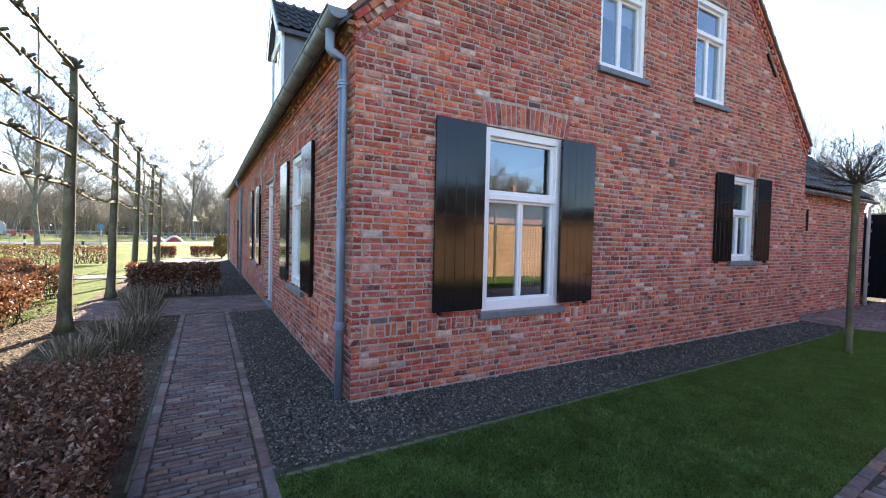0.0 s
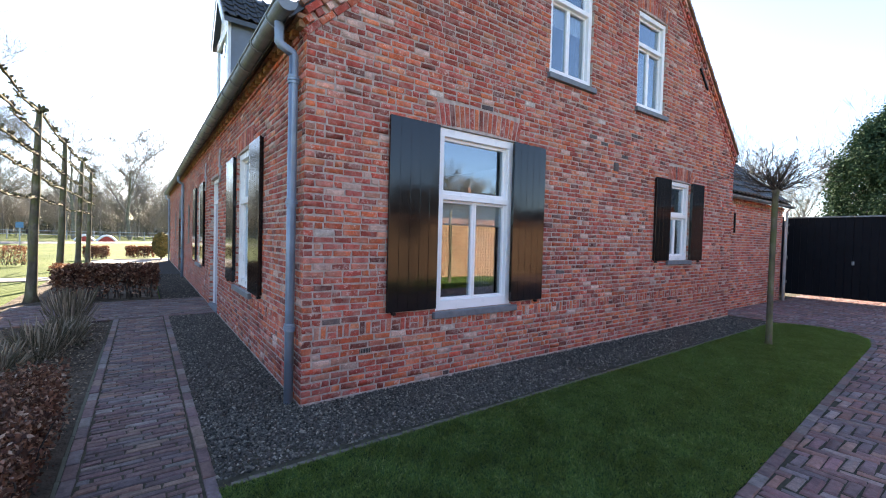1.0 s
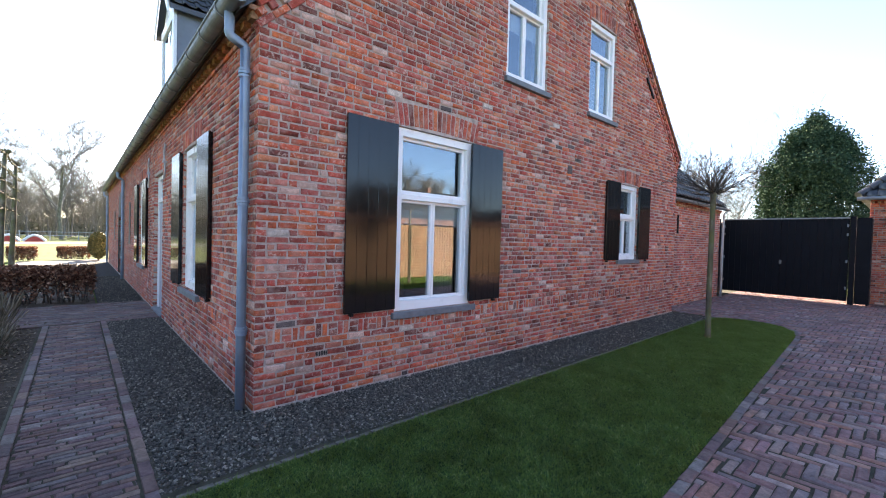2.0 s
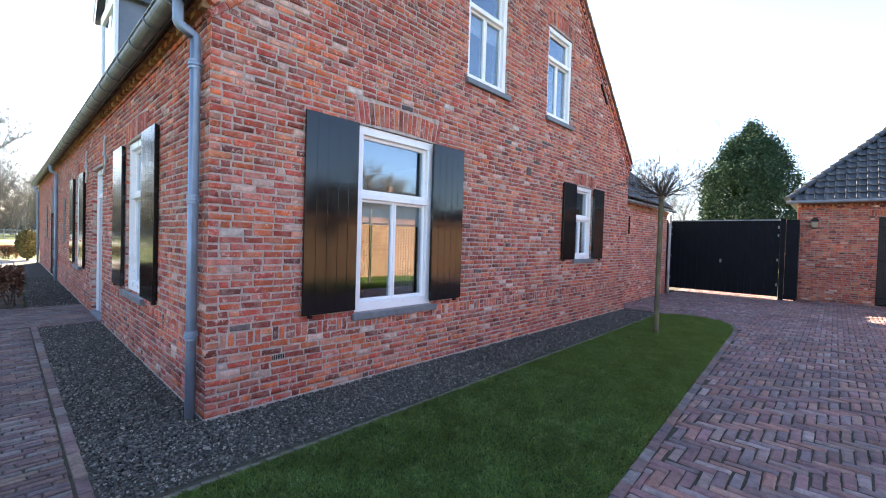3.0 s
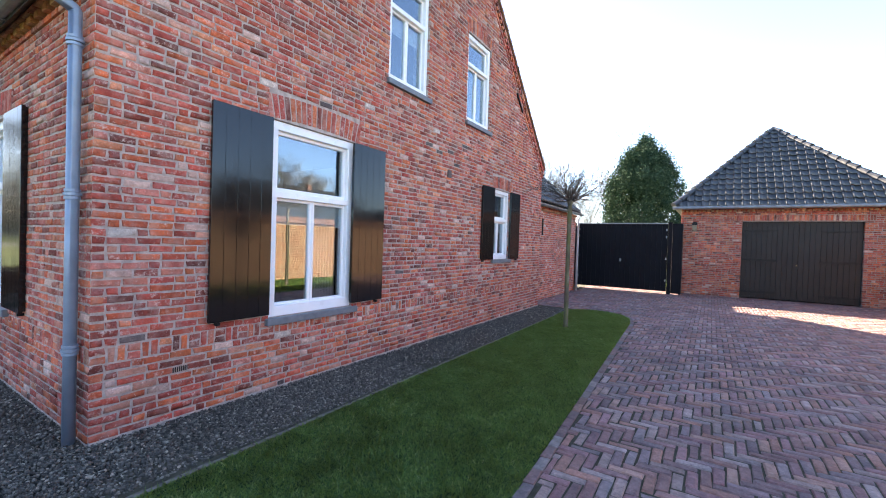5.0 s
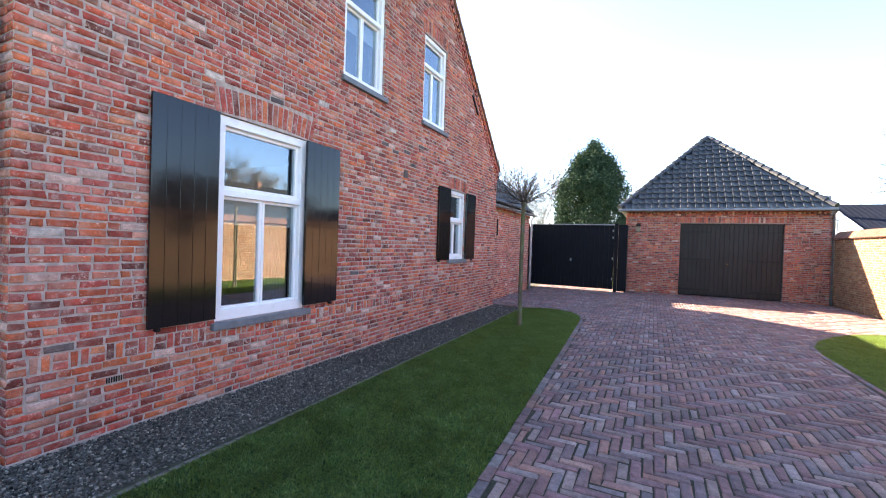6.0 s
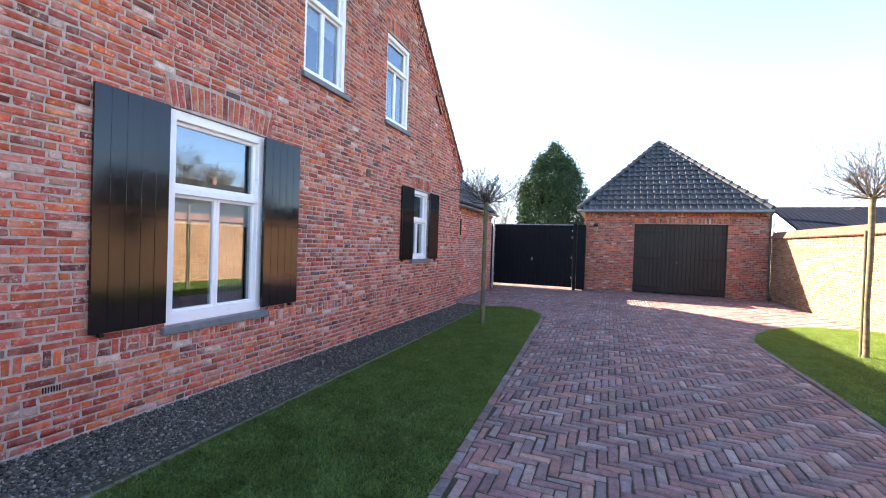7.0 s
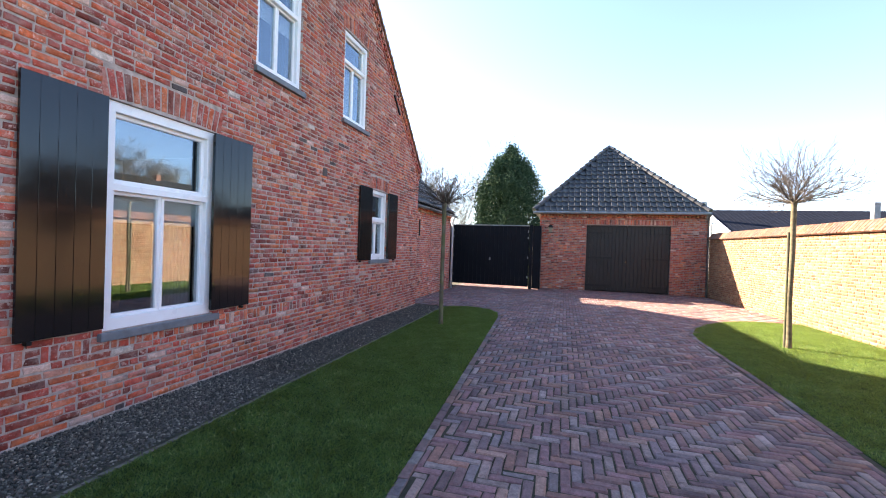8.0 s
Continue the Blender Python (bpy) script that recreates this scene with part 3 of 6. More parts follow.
pebbles(gravel_front, [(-0.76, 3.0, -0.85, 0.0, 24000), (3.0, 9.0, -0.82, 0.0, 16000)], 5, "loose dark grey gravel stones")
pebbles(gravel_side, [(-0.76, 0.0, 0.0, 5.15, 27000)], 6, "loose dark grey gravel stones")
pebbles(gravel_far, [(-0.79, 0.0, 7.45, 14.0, 6000)], 8, "loose dark grey gravel stones")

# ---- the farmhouse ----
GABLE = ((0, 0, 0), (1, 0, 0), (0, 0, 1), (0, -1, 0))
SIDE = ((0, 0, 0), (0, 1, 0), (0, 0, 1), (-1, 0, 0))
WIDE, LONG, EAVE, PITCH = 9.15, 22.0, 3.40, 0.95
RIDGE = EAVE + PITCH * WIDE / 2
house = thing("farmhouse", (WIDE / 2, LONG / 2, 0), "long red brick farmhouse with black shutters and dark tiled roof", "house")


def gable_ends(z):
    c = max(0.0, z - EAVE) / PITCH
    return c, WIDE - c


def side_ends(z):
    return 0.0, LONG


gable_holes = [(1.42, 2.57, 0.72, 2.71), (6.40, 7.20, 1.22, 2.64), (3.13, 4.05, 3.70, 5.22), (5.22, 6.12, 3.69, 5.24)]
side_holes = [(2.12, 3.22, 0.74, 2.66), (5.10, 6.22, -0.05, 2.58), (7.72, 8.78, 0.74, 2.66), (13.7, 15.4, -0.05, 2.45)]
gable_loop = [(0, -0.1), (WIDE, -0.1), (WIDE, EAVE), (WIDE / 2, RIDGE - 0.03), (0, EAVE)]
gable_wall = part("gable_wall", plate(GABLE, gable_loop, gable_holes, 0.0, -0.3), mortar_mat, house, "red brick gable wall with pale joints")
side_body = plate(SIDE, [(0.302, -0.1), (LONG, -0.1), (LONG, EAVE - 0.02), (0.302, EAVE - 0.02)], side_holes, 0.0, -0.3)
side_wall = part("side_wall", side_body, mortar_mat, house, "red brick long front wall")
back_body = bmesh.new()
box(back_body, WIDE - 0.3, WIDE, 0.302, LONG, -0.1, EAVE - 0.02)
part("back_wall", back_body, mortar_mat, house)
end_body = bmesh.new()
poly_prism(end_body, [(0.302, LONG, -0.1), (WIDE - 0.302, LONG, -0.1), (WIDE - 0.302, LONG, EAVE), (WIDE / 2, LONG, RIDGE - 0.03), (0.302, LONG, EAVE)], (0, -0.3, 0))
part("end_wall", end_body, mortar_mat, house)
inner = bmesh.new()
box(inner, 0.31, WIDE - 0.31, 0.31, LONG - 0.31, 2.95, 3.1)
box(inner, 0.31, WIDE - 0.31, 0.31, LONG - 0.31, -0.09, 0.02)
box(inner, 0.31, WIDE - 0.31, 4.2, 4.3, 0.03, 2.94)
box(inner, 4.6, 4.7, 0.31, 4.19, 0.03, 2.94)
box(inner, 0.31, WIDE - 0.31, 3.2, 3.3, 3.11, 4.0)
part("inner_floors", inner, room_mat, house, "rooms behind the windows, indoor dimness put into the plaster colour")

# roof
def roof_plane(s0, s1, side):
    """Places in the x-z plane along one slope, by distance up from the eave."""
    k = math.hypot(1, PITCH)
    x0, x1 = s0 / k, s1 / k
    return (x0, EAVE + PITCH * x0, x1, EAVE + PITCH * x1) if side < 0 else (WIDE - x0, EAVE + PITCH * x0, WIDE - x1, EAVE + PITCH * x1)


roof_bm = bmesh.new()
K = math.hypot(1, PITCH)
for sgn in (-1, 1):
    xe = -0.16 if sgn < 0 else WIDE + 0.16
    ze = EAVE - 0.16 * PITCH
    xr = WIDE / 2
    poly_prism(roof_bm, [(xe, -0.02, ze + 0.07), (xr, -0.02, RIDGE + 0.07), (xr, -0.02, RIDGE + 0.17), (xe, -0.02, ze + 0.17)], (0, LONG + 0.04, 0))
roof = part("roof", roof_bm, tile_mat, house, "steep roof of dark glazed tiles")

# verge of the gable: a course of brick, dentils under it and tile ends over it
verge_len = K * WIDE / 2
for sgn in (-1, 1):
    d = Vector((-sgn, 0, PITCH)).normalized()
    nrm = Vector((sgn * PITCH, 0, 1)).normalized()
    o = Vector((0 if sgn < 0 else WIDE, 0, EAVE))
    kind = (o, d, nrm, Vector((0, -1, 0)))
    n = int(verge_len / 0.177)
    pieces("brick", kind, [(i * 0.177 + 0.006, (i + 1) * 0.177 - 0.006, 0.0, 0.058, 0.045, -0.1) for i in range(n)], brick_mat, gable_wall, rng, lambda a, b: a, 40, "verge_course")
    pieces("brick", kind, [(i * 0.125 - 0.05, i * 0.125 + 0.015, -0.062, -0.004, 0.04, -0.1) for i in range(int(verge_len / 0.125))], brick_mat, gable_wall, rng, lambda a, b: a, 50, "verge_brickwork")
    pieces("brick", kind, [(i * 0.177 - 0.112, (i + 1) * 0.177 - 0.124, -0.124, -0.068, 0.018, -0.1) for i in range(n)], brick_mat, gable_wall, rng, lambda a, b: a, 40, "lower_verge_course")
    for i in range(int(verge_len / 0.3)):
        bm = rect(kind, i * 0.3, i * 0.3 + 0.33, 0.066, 0.115, -0.2, 0.075, 0.008)
        bmesh.ops.rotate(bm, verts=bm.verts, cent=o + d * (i * 0.3), matrix=Matrix.Rotation(radians(4) * sgn, 3, "Y"))
        part("verge_tile", bm, verge_mat, roof)

part("footing", rect(GABLE, 0.0, WIDE, -0.1, 0.012, 0.002, 0.014, 0.004), mortar_mat, house, "pale cement footing along the wall")
part("footing", rect(SIDE, 0.0, LONG, -0.1, 0.008, 0.002, 0.012, 0.004), mortar_mat, house, "pale cement footing along the wall")

# soldier band and bonds
def soldier_band(z0, z1, u0, u1, holes, g):
    out, u, k = [], u0, 0
    while u < u1 - 0.3:
        for j in range(2):
            out.append((u + 0.006, u + 0.054, z0 + 0.006, z1 - 0.006, 0.005, -0.1))
            u += 0.062
        w = 0.098
        for j in range(2):
            zz = z0 + j * (z1 - z0) / 2
            out.append((u + 0.006, u + w - 0.006, zz + 0.006, zz + (z1 - z0) / 2 - 0.006, 0.005, -0.1))
        u += w
    if u1 + 0.1 - u > 0.04:
        out += [(u + 0.006, u1 + 0.096, z, z + (z1 - z0) / 2 - 0.012, 0.005, -0.1) for z in (z0 + 0.006, (z0 + z1) / 2 + 0.006)]
    return [r for r in out if not any(h[0] < r[1] and h[1] > r[0] and h[2] < r[3] and h[3] > r[2] for h in holes)]


def arch_hole(h):
    return (h[0] - 0.05, h[1] + 0.05, h[3], h[3] + 0.25)


g1 = np.random.default_rng(21)
gb_holes = gable_holes + [arch_hole(h) for h in gable_holes] + [(0.545, 0.665, 0.378, 0.434)]
rows = bond(0.0, RIDGE - 0.12, lambda z: (gable_ends(z + 0.18)[0] if z > EAVE - 0.15 else 0.0, gable_ends(z + 0.18)[1] if z > EAVE - 0.15 else WIDE), gb_holes, g1, skip=((0.5625, 0.6875),))
rows += soldier_band(0.5625, 0.6875, 0.10, WIDE - 0.1, gable_holes, g1) + [(0.0, 0.09, 0.5685, 0.619, 0.005, -0.1), (0.0, 0.09, 0.631, 0.681, 0.005, -0.1)]
odd = {"lime_washed": brick_material("lime washed brick", [(0.56, 0.46, 0.40), (0.62, 0.52, 0.46)], 0.7, smearcol=(0.75, 0.68, 0.62)),
       "burnt": brick_material("burnt blue black brick", [(0.085, 0.065, 0.065), (0.11, 0.085, 0.08)], 0.15)}
for u, z, tone in ((1.29, 3.05, "lime_washed"), (1.62, 0.53, "lime_washed"), (0.20, 1.55, "lime_washed"), (2.75, 3.2, "lime_washed"), (4.3, 3.3, "lime_washed"), (0.32, 0.72, "burnt"),
                   (1.54, 0.03, "burnt"), (2.05, 3.0, "burnt"), (4.75, 3.05, "burnt"), (4.5, 2.95, "burnt"), (4.2, 3.02, "burnt"), (4.95, 2.85, "burnt"), (3.4, 1.1, "burnt"), (5.2, 3.2, "burnt")):
    k = min(range(len(rows)), key=lambda i: abs((rows[i][0] + rows[i][1]) / 2 - u) * 0.4 + abs((rows[i][2] + rows[i][3]) / 2 - z))
    pieces("brick", GABLE, [rows.pop(k)], odd[tone], gable_wall, g1, lambda a, b: 0, 1, "", 0.0055, 0.0036)
pieces("brick", GABLE, rows, brick_mat, gable_wall, g1, lambda u, z: math.hypot(u - 1.0, z - 1.2), 300, "brickwork", 0.0055, 0.0036, "joined old red bricks of the gable")
g2 = np.random.default_rng(22)
sb_holes = side_holes + [arch_hole(h) for h in side_holes[:1] + side_holes[2:3]]
rows = bond(0.0, 3.25, lambda z: (0.004, LONG), sb_holes, g2, skip=((0.5625, 0.6875),))
rows += soldier_band(0.5625, 0.6875, 0.10, LONG - 0.1, side_holes, g2) + [(0.004, 0.09, 0.5685, 0.681, 0.005, -0.09)]
SIDE_FACE = ((0.0, 0.0, 0), (0, 1, 0), (0, 0, 1), (-1, 0, 0))
pieces("brick", SIDE_FACE, rows, brick_mat, side_wall, g2, lambda u, z: math.hypot(u - 0.9, z - 1.4), 300, "brickwork", 0.0055, 0.0036, "joined old red bricks of the long wall")
# stepped eaves course with dentils
n = int(LONG / 0.177)
pieces("brick", SIDE_FACE, [(i * 0.177 + 0.006, (i + 1) * 0.177 - 0.006, 3.254, 3.298, 0.022, -0.09) for i in range(n)], brick_mat, side_wall, g2, lambda u, z: u, 30, "eaves_course")
pieces("brick", SIDE_FACE, [(i * 0.205 + 0.03, i * 0.205 + 0.135, 3.304, 3.362, 0.062, 0.002) for i in range(int(LONG / 0.205))], eave_mat, side_wall, g2, lambda u, z: u, 60, "eaves_brickwork")
pieces("brick", SIDE_FACE, [(i * 0.177 + 0.006, (i + 1) * 0.177 - 0.006, 3.366, 3.41, 0.085, -0.09) for i in range(n)], eave_mat, side_wall, g2, lambda u, z: u, 30, "upper_eaves_course")


def arch(kind, h, wall, g):
    """A flat arch of leaning bricks over an opening."""
    o, u, v, w = (Vector(k) for k in kind)
    u0, u1, top = h[0] - 0.045, h[1] + 0.045, h[3]
    n = int((u1 - u0) / 0.062)
    cu, cv = (u0 + u1) / 2, top - 1.5
    vs, fs = merge_boxes(((0, 0, 0), u, v, w), [(-0.027, 0.027, 0.006, 0.235, 0.007, -0.1)], g, 0.005, 0.002)
    me = bpy.data.meshes.new("brick")
    me.from_pydata([tuple(p) for p in vs], [], [tuple(int(i) for i in f) for f in fs])
    me.materials.append(brick_mat)
    for i in range(n):
        c = u0 + (i + 0.5) * (u1 - u0) / n
        a = math.atan2(c - cu, top - cv) * 0.55
        q = (c - cu) / (u1 - u0) * 2
        ob = new("brick", me)
        place = o + u * c + v * (top + 0.03 * (1 - q * q))
        axis = u.cross(v)
        put_under(ob, wall, Matrix.Translation(place) @ Matrix.Rotation(-a, 4, axis))


for h in gable_holes:
    arch(GABLE, h, gable_wall, g1)
for h in (side_holes[0], side_holes[2]):
    arch(SIDE_FACE, h, side_wall, g2)


def window(kind, parent, h, transom, label, set_in=0.03, two=True, blind=0.0, curtain=False):
    """A white painted window with a top light over casements, and a stone sill."""
    u0, u1, v0, v1 = h
    a, b, f = -set_in, -set_in - 0.13, 0.092 if u1 - u0 > 1.0 else 0.078
    m = (u0 + u1) / 2
    lights = [(u0 + f, u1 - f, transom + 0.035, v1 - f), (u0 + f, u1 - f, v0 + f * 1.15, transom - 0.03)]
    bm = plate(kind, [(u0 + 0.004, v0), (u1 - 0.004, v0), (u1 - 0.004, v1 - 0.003), (u0 + 0.004, v1 - 0.003)], lights, b, a, 0.005)
    win = part("window", bm, white_mat, parent, label)

    def sash(s0, s1, t0, t1, w=0.045):
        p, q = a - 0.05, b + 0.012
        bm = plate(kind, [(s0, t0), (s1, t0), (s1, t1), (s0, t1)], [(s0 + w, s1 - w, t0 + w, t1 - w)], q, p, 0.005)
        part("sash", bm, white_mat, win)
        pane = part("pane", rect(kind, s0 + w - 0.01, s1 - w + 0.01, t0 + w - 0.01, t1 - w + 0.01, p - 0.03, p - 0.024), glass_mat, win, "clear reflecting glass")
        pane.visible_shadow = False

    sash(u0 + f - 0.01, u1 - f + 0.01, transom + 0.03, v1 - f + 0.01)
    if two:
        m = (u0 + u1) / 2
        sash(u0 + f - 0.01, m - 0.001, v0 + f * 1.15 - 0.01, transom - 0.025, 0.034)
        sash(m + 0.001, u1 - f + 0.01, v0 + f * 1.15 - 0.01, transom - 0.025, 0.034)
    else:
        sash(u0 + f - 0.01, u1 - f + 0.01, v0 + f * 1.15 - 0.01, transom - 0.025)
    part("sill", rect(kind, u0 - 0.04, u1 + 0.05, v0 - 0.075, v0 - 0.004, -0.14, 0.055, 0.006), sill_mat, win, "blue grey stone sill")
    if blind:
        part("roller_blind", rect(kind, u0 + f, u1 - f, transom - blind, transom + 0.02, b - 0.008, b - 0.003), blind_mat, win, "pale roller blind, partly lowered")
    if curtain:
        o, u, v, w = (Vector(k) for k in kind)
        for c0, c1 in ((u1 - 0.42, u1 - 0.06),):
            bm = bmesh.new()
            n = 40
            top = [bm.verts.new(o + u * (c0 + (c1 - c0) * i / n) + v * (transom - 0.05) + w * (b - 0.12 + 0.025 * math.sin(i * 1.3))) for i in range(n + 1)]
            low = [bm.verts.new(o + u * (c0 + (c1 - c0) * i / n) + v * (v0 + 0.02) + w * (b - 0.12 + 0.03 * math.sin(i * 1.3 + 0.3))) for i in range(n + 1)]
            for i in range(n):
                bm.faces.new((top[i], top[i + 1], low[i + 1], low[i]))
            ob = part("curtain", bm, curtain_mat, win, "white net curtain in folds", smooth=True)
            s = ob.modifiers.new("thick", "SOLIDIFY")
            s.thickness = 0.002
    return win


window(GABLE, house, gable_holes[0], 1.965, "white painted window with top light and two casements", blind=0.30, curtain=True)
window(GABLE, house, gable_holes[1], 2.02, "small white window with top light and two casements", blind=0.25)
window(GABLE, house, gable_holes[2], 4.72, "tall white attic window with two casements", blind=0.28)
window(GABLE, house, gable_holes[3], 4.72, "tall white attic window with dark glass", curtain=True)
window(SIDE_FACE, house, side_holes[0], 1.965, "white painted window in the long wall", blind=0.3)
window(SIDE_FACE, house, side_holes[2], 1.965, "white painted window in the long wall", blind=0.3)


def shutter(kind, parent, u0, u1, v0, v1, boards=4, flip=False):
    """A ledged shutter of upright boards, hung flat on the wall."""
    bm = rect(kind, u0 + 0.012, u1 - 0.012, v0 + 0.012, v1 - 0.012, 0.006, 0.026, 0.003)
    sh = part("shutter", bm, shutter_mat, parent, "glossy black boarded wooden shutter, folded open")
    w = (u1 - u0) / boards
    for i in range(boards):
        part("board", rect(kind, u0 + i * w + 0.0007, u0 + (i + 1) * w - 0.0007, v0, v1, 0.027, 0.056, 0.0025), shutter_mat, sh)
    c = u1 - 0.09 if flip else u0 + 0.09
    part("shutter_catch", rect(kind, c - 0.018, c + 0.018, v0 - 0.035, v0 - 0.004, 0.0, 0.05, 0.006), iron_mat, sh, "small black iron catch")
    return sh


shutter(GABLE, house, 0.805, 1.395, 0.76, 2.70, 5)
shutter(GABLE, house, 2.50, 3.06, 0.76, 2.695, 5, True)
shutter(GABLE, house, 5.88, 6.37, 1.22, 2.64, 4)
shutter(GABLE, house, 7.18, 7.66, 1.22, 2.65, 4, True)
shutter(SIDE_FACE, house, 1.50, 2.10, 0.77, 2.64, 5)
shutter(SIDE_FACE, house, 3.23, 3.86, 0.77, 2.64, 5, True)
shutter(SIDE_FACE, house, 7.08, 7.70, 0.77, 2.64, 5)
shutter(SIDE_FACE, house, 8.80, 9.42, 0.77, 2.64, 5, True)

# front door in its recess
bm = plate(SIDE_FACE, [(5.104, 0.0), (6.216, 0.0), (6.216, 2.575), (5.104, 2.575)], [(5.18, 6.14, 0.03, 2.08), (5.18, 6.14, 2.15, 2.50)], -0.16, -0.06, 0.005)
door = part("front_door", bm, white_mat, house, "white painted front door with glazed top light")
part("door_leaf", rect(SIDE_FACE, 5.185, 6.135, 0.04, 2.075, -0.14, -0.085, 0.005), plain("pale grey door paint", (0.34, 0.36, 0.41), 0.4), door)
for i in range(5):
    part("door_board", rect(SIDE_FACE, 5.25 + i * 0.165, 5.40 + i * 0.165, 0.14, 1.98, -0.084, -0.076, 0.003), bpy.data.materials["pale grey door paint"], door)
part("pane", rect(SIDE_FACE, 5.185, 6.135, 2.155, 2.495, -0.12, -0.114), glass_mat, door, "clear glass")
part("door_handle", rect(SIDE_FACE, 5.26, 5.30, 0.98, 1.12, -0.083, -0.03, 0.006), iron_mat, door, "black door handle")
part("doorstep", rect(SIDE_FACE, 5.08, 6.24, -0.02, 0.035, -0.3, 0.03, 0.008), sill_mat, door, "blue grey stone step")
bm = bmesh.new()
rect(SIDE_FACE, 13.7, 15.4, 0.0, 2.45, -0.2, -0.14, 0.0, bm)
barn = part("barn_door", bm, dark_mat, house, "dark brown boarded arched barn door")
for i in range(8):
    part("door_board", rect(SIDE_FACE, 13.72 + i * 0.21, 13.915 + i * 0.21, 0.02, 2.43, -0.138, -0.12, 0.003), dark_mat, barn)


def arched(y0, y1, z0, z1, w0, w1):
    """A flat panel with a round head, on the long wall."""
    m, r = (y0 + y1) / 2, (y1 - y0) / 2
    loop = [(-w0, y0, z0), (-w0, y1, z0)] + [(-w0, m + r * math.cos(a), z1 - r * 0.7 + 0.7 * r * math.sin(a)) for a in [math.pi * k / 10 for k in range(11)]]
    return poly_prism(bmesh.new(), loop, (w0 - w1, 0, 0))


# flat panels on the wall face; dark colour gives the niches their shade
for y0 in (10.95, 17.2):
    part("blind_niche", arched(y0, y0 + 0.5, 1.15, 2.35, 0.004, 0.016), dark_mat, house, "narrow arched niche, drawn as a flat panel coloured dark for its shade")
part("door_arch", arched(13.65, 15.45, 2.0, 2.85, 0.004, 0.016), dark_mat, barn, "dark arched head over the barn door")
for y0, y1 in ((13.62, 13.74), (15.36, 15.48)):
    part("door_jamb", rect(SIDE_FACE, y0, y1, 0.0, 2.1, 0.002, 0.02, 0.003), dark_mat, barn)


def anchor(kind, u, v0, v1, parent, lean=0.0):
    bm = rect(kind, u - 0.018, u + 0.018, v0, v1, 0.006, 0.04, 0.006)
    for k in range(3):
        z = v0 + (v1 - v0) * (0.2 + 0.3 * k)
        rect(kind, u - 0.032, u + 0.032, z - 0.02, z + 0.02, 0.006, 0.032, 0.004, bm)
    part("wall_anchor", bm, iron_mat, parent, "black wrought iron wall anchor")



def scroll_anchor(y, z0, z1):
    """A forged bar that swings to both sides and curls at its ends."""
    m, h = (z0 + z1) / 2, (z1 - z0) / 2
    pts = []
    for k in range(25):
        q = -1 + k / 12
        pts.append((-0.032, y + 0.055 * math.sin(q * 3.6), m + q * h))
    bm = tube(bmesh.new(), pts, 0.016, 6)
    for sg in (-1, 1):
        c = pts[0] if sg < 0 else pts[-1]
        tube(bm, [(-0.034, c[1] - sg * 0.03 * math.sin(a), c[2] + sg * 0.03 * (math.cos(a) - 1) + sg * 0.02) for a in [k * 0.6 for k in range(8)]], 0.012, 6)
    tube(bm, [(-0.002, y, m), (-0.06, y, m)], 0.024, 8)
    part("wall_anchor", bm, anchor_mat, house, "scroll anchor, its whitish sheen put into a pale grey colour")


scroll_anchor(4.75, 2.42, 2.97)
scroll_anchor(6.85, 2.44, 2.99)
anchor((Vector((7.53, 0, 4.67)), Vector((0.69, 0, 0.72)), Vector((-0.72, 0, 0.69)), Vector((0, -1, 0))), 0.0, -0.24, 0.24, house)
vent_bm = rect(GABLE, 4.66, 4.77, 2.60, 2.73, 0.0, 0.02, 0.003)
for k in range(4):
    rect(GABLE, 4.67, 4.76, 2.615 + k * 0.027, 2.628 + k * 0.027, 0.02, 0.03, 0.0, vent_bm)
part("wall_vent", vent_bm, plain("brown grey vent", (0.09, 0.07, 0.065), 0.6), house, "small brown wall vent with slats")
grille = part("floor_vent", rect(GABLE, 0.548, 0.662, 0.382, 0.430, -0.05, -0.004), plain("blue grey grille", (0.10, 0.13, 0.17), 0.5), house, "blue grey ventilation grille in the brickwork")
for k in range(7):
    part("slat", rect(GABLE, 0.55 + k * 0.0165, 0.557 + k * 0.0165, 0.385, 0.427, -0.003, 0.006), iron_mat, grille)

# gutter and downpipes
def gutter(parent, x, z, y0, y1, r=0.085):
    bm = bmesh.new()
    n = 14
    prof = [(x + r * math.cos(a), z + r * math.sin(a)) for a in [math.pi + math.pi * i / n for i in range(n + 1)]]
    prof += [(x + (r - 0.006) * math.cos(a), z + (r - 0.006) * math.sin(a)) for a in [2 * math.pi - math.pi * i / n for i in range(n + 1)]]
    poly_prism(bm, [(px, y0, pz) for px, pz in prof], (0, y1 - y0, 0))
    gut = part("gutter", bm, zinc_mat, parent, "half-round weathered zinc gutter", smooth=False)
    part("gutter_bead", tube(bmesh.new(), [(x - r, y0, z), (x - r, y1, z)], 0.013, 8), zinc_mat, gut)
    part("gutter_end", poly_prism(bmesh.new(), [(px, y0 - 0.004, pz) for px, pz in prof[: n + 1]], (0, -0.004, 0)), zinc_mat, gut)
    y = y0 + 0.35
    while y < y1:
        pts = [(x + (r + 0.006) * math.cos(a), y, z + (r + 0.006) * math.sin(a)) for a in [math.pi + math.pi * i / 10 for i in range(11)]]
        part("bracket", tube(bmesh.new(), pts, 0.007, 6), zinc_mat, gut)
        y += 0.62
    return gut


gutter(house, -0.195, 3.42, -0.10, LONG + 0.05, 0.085)


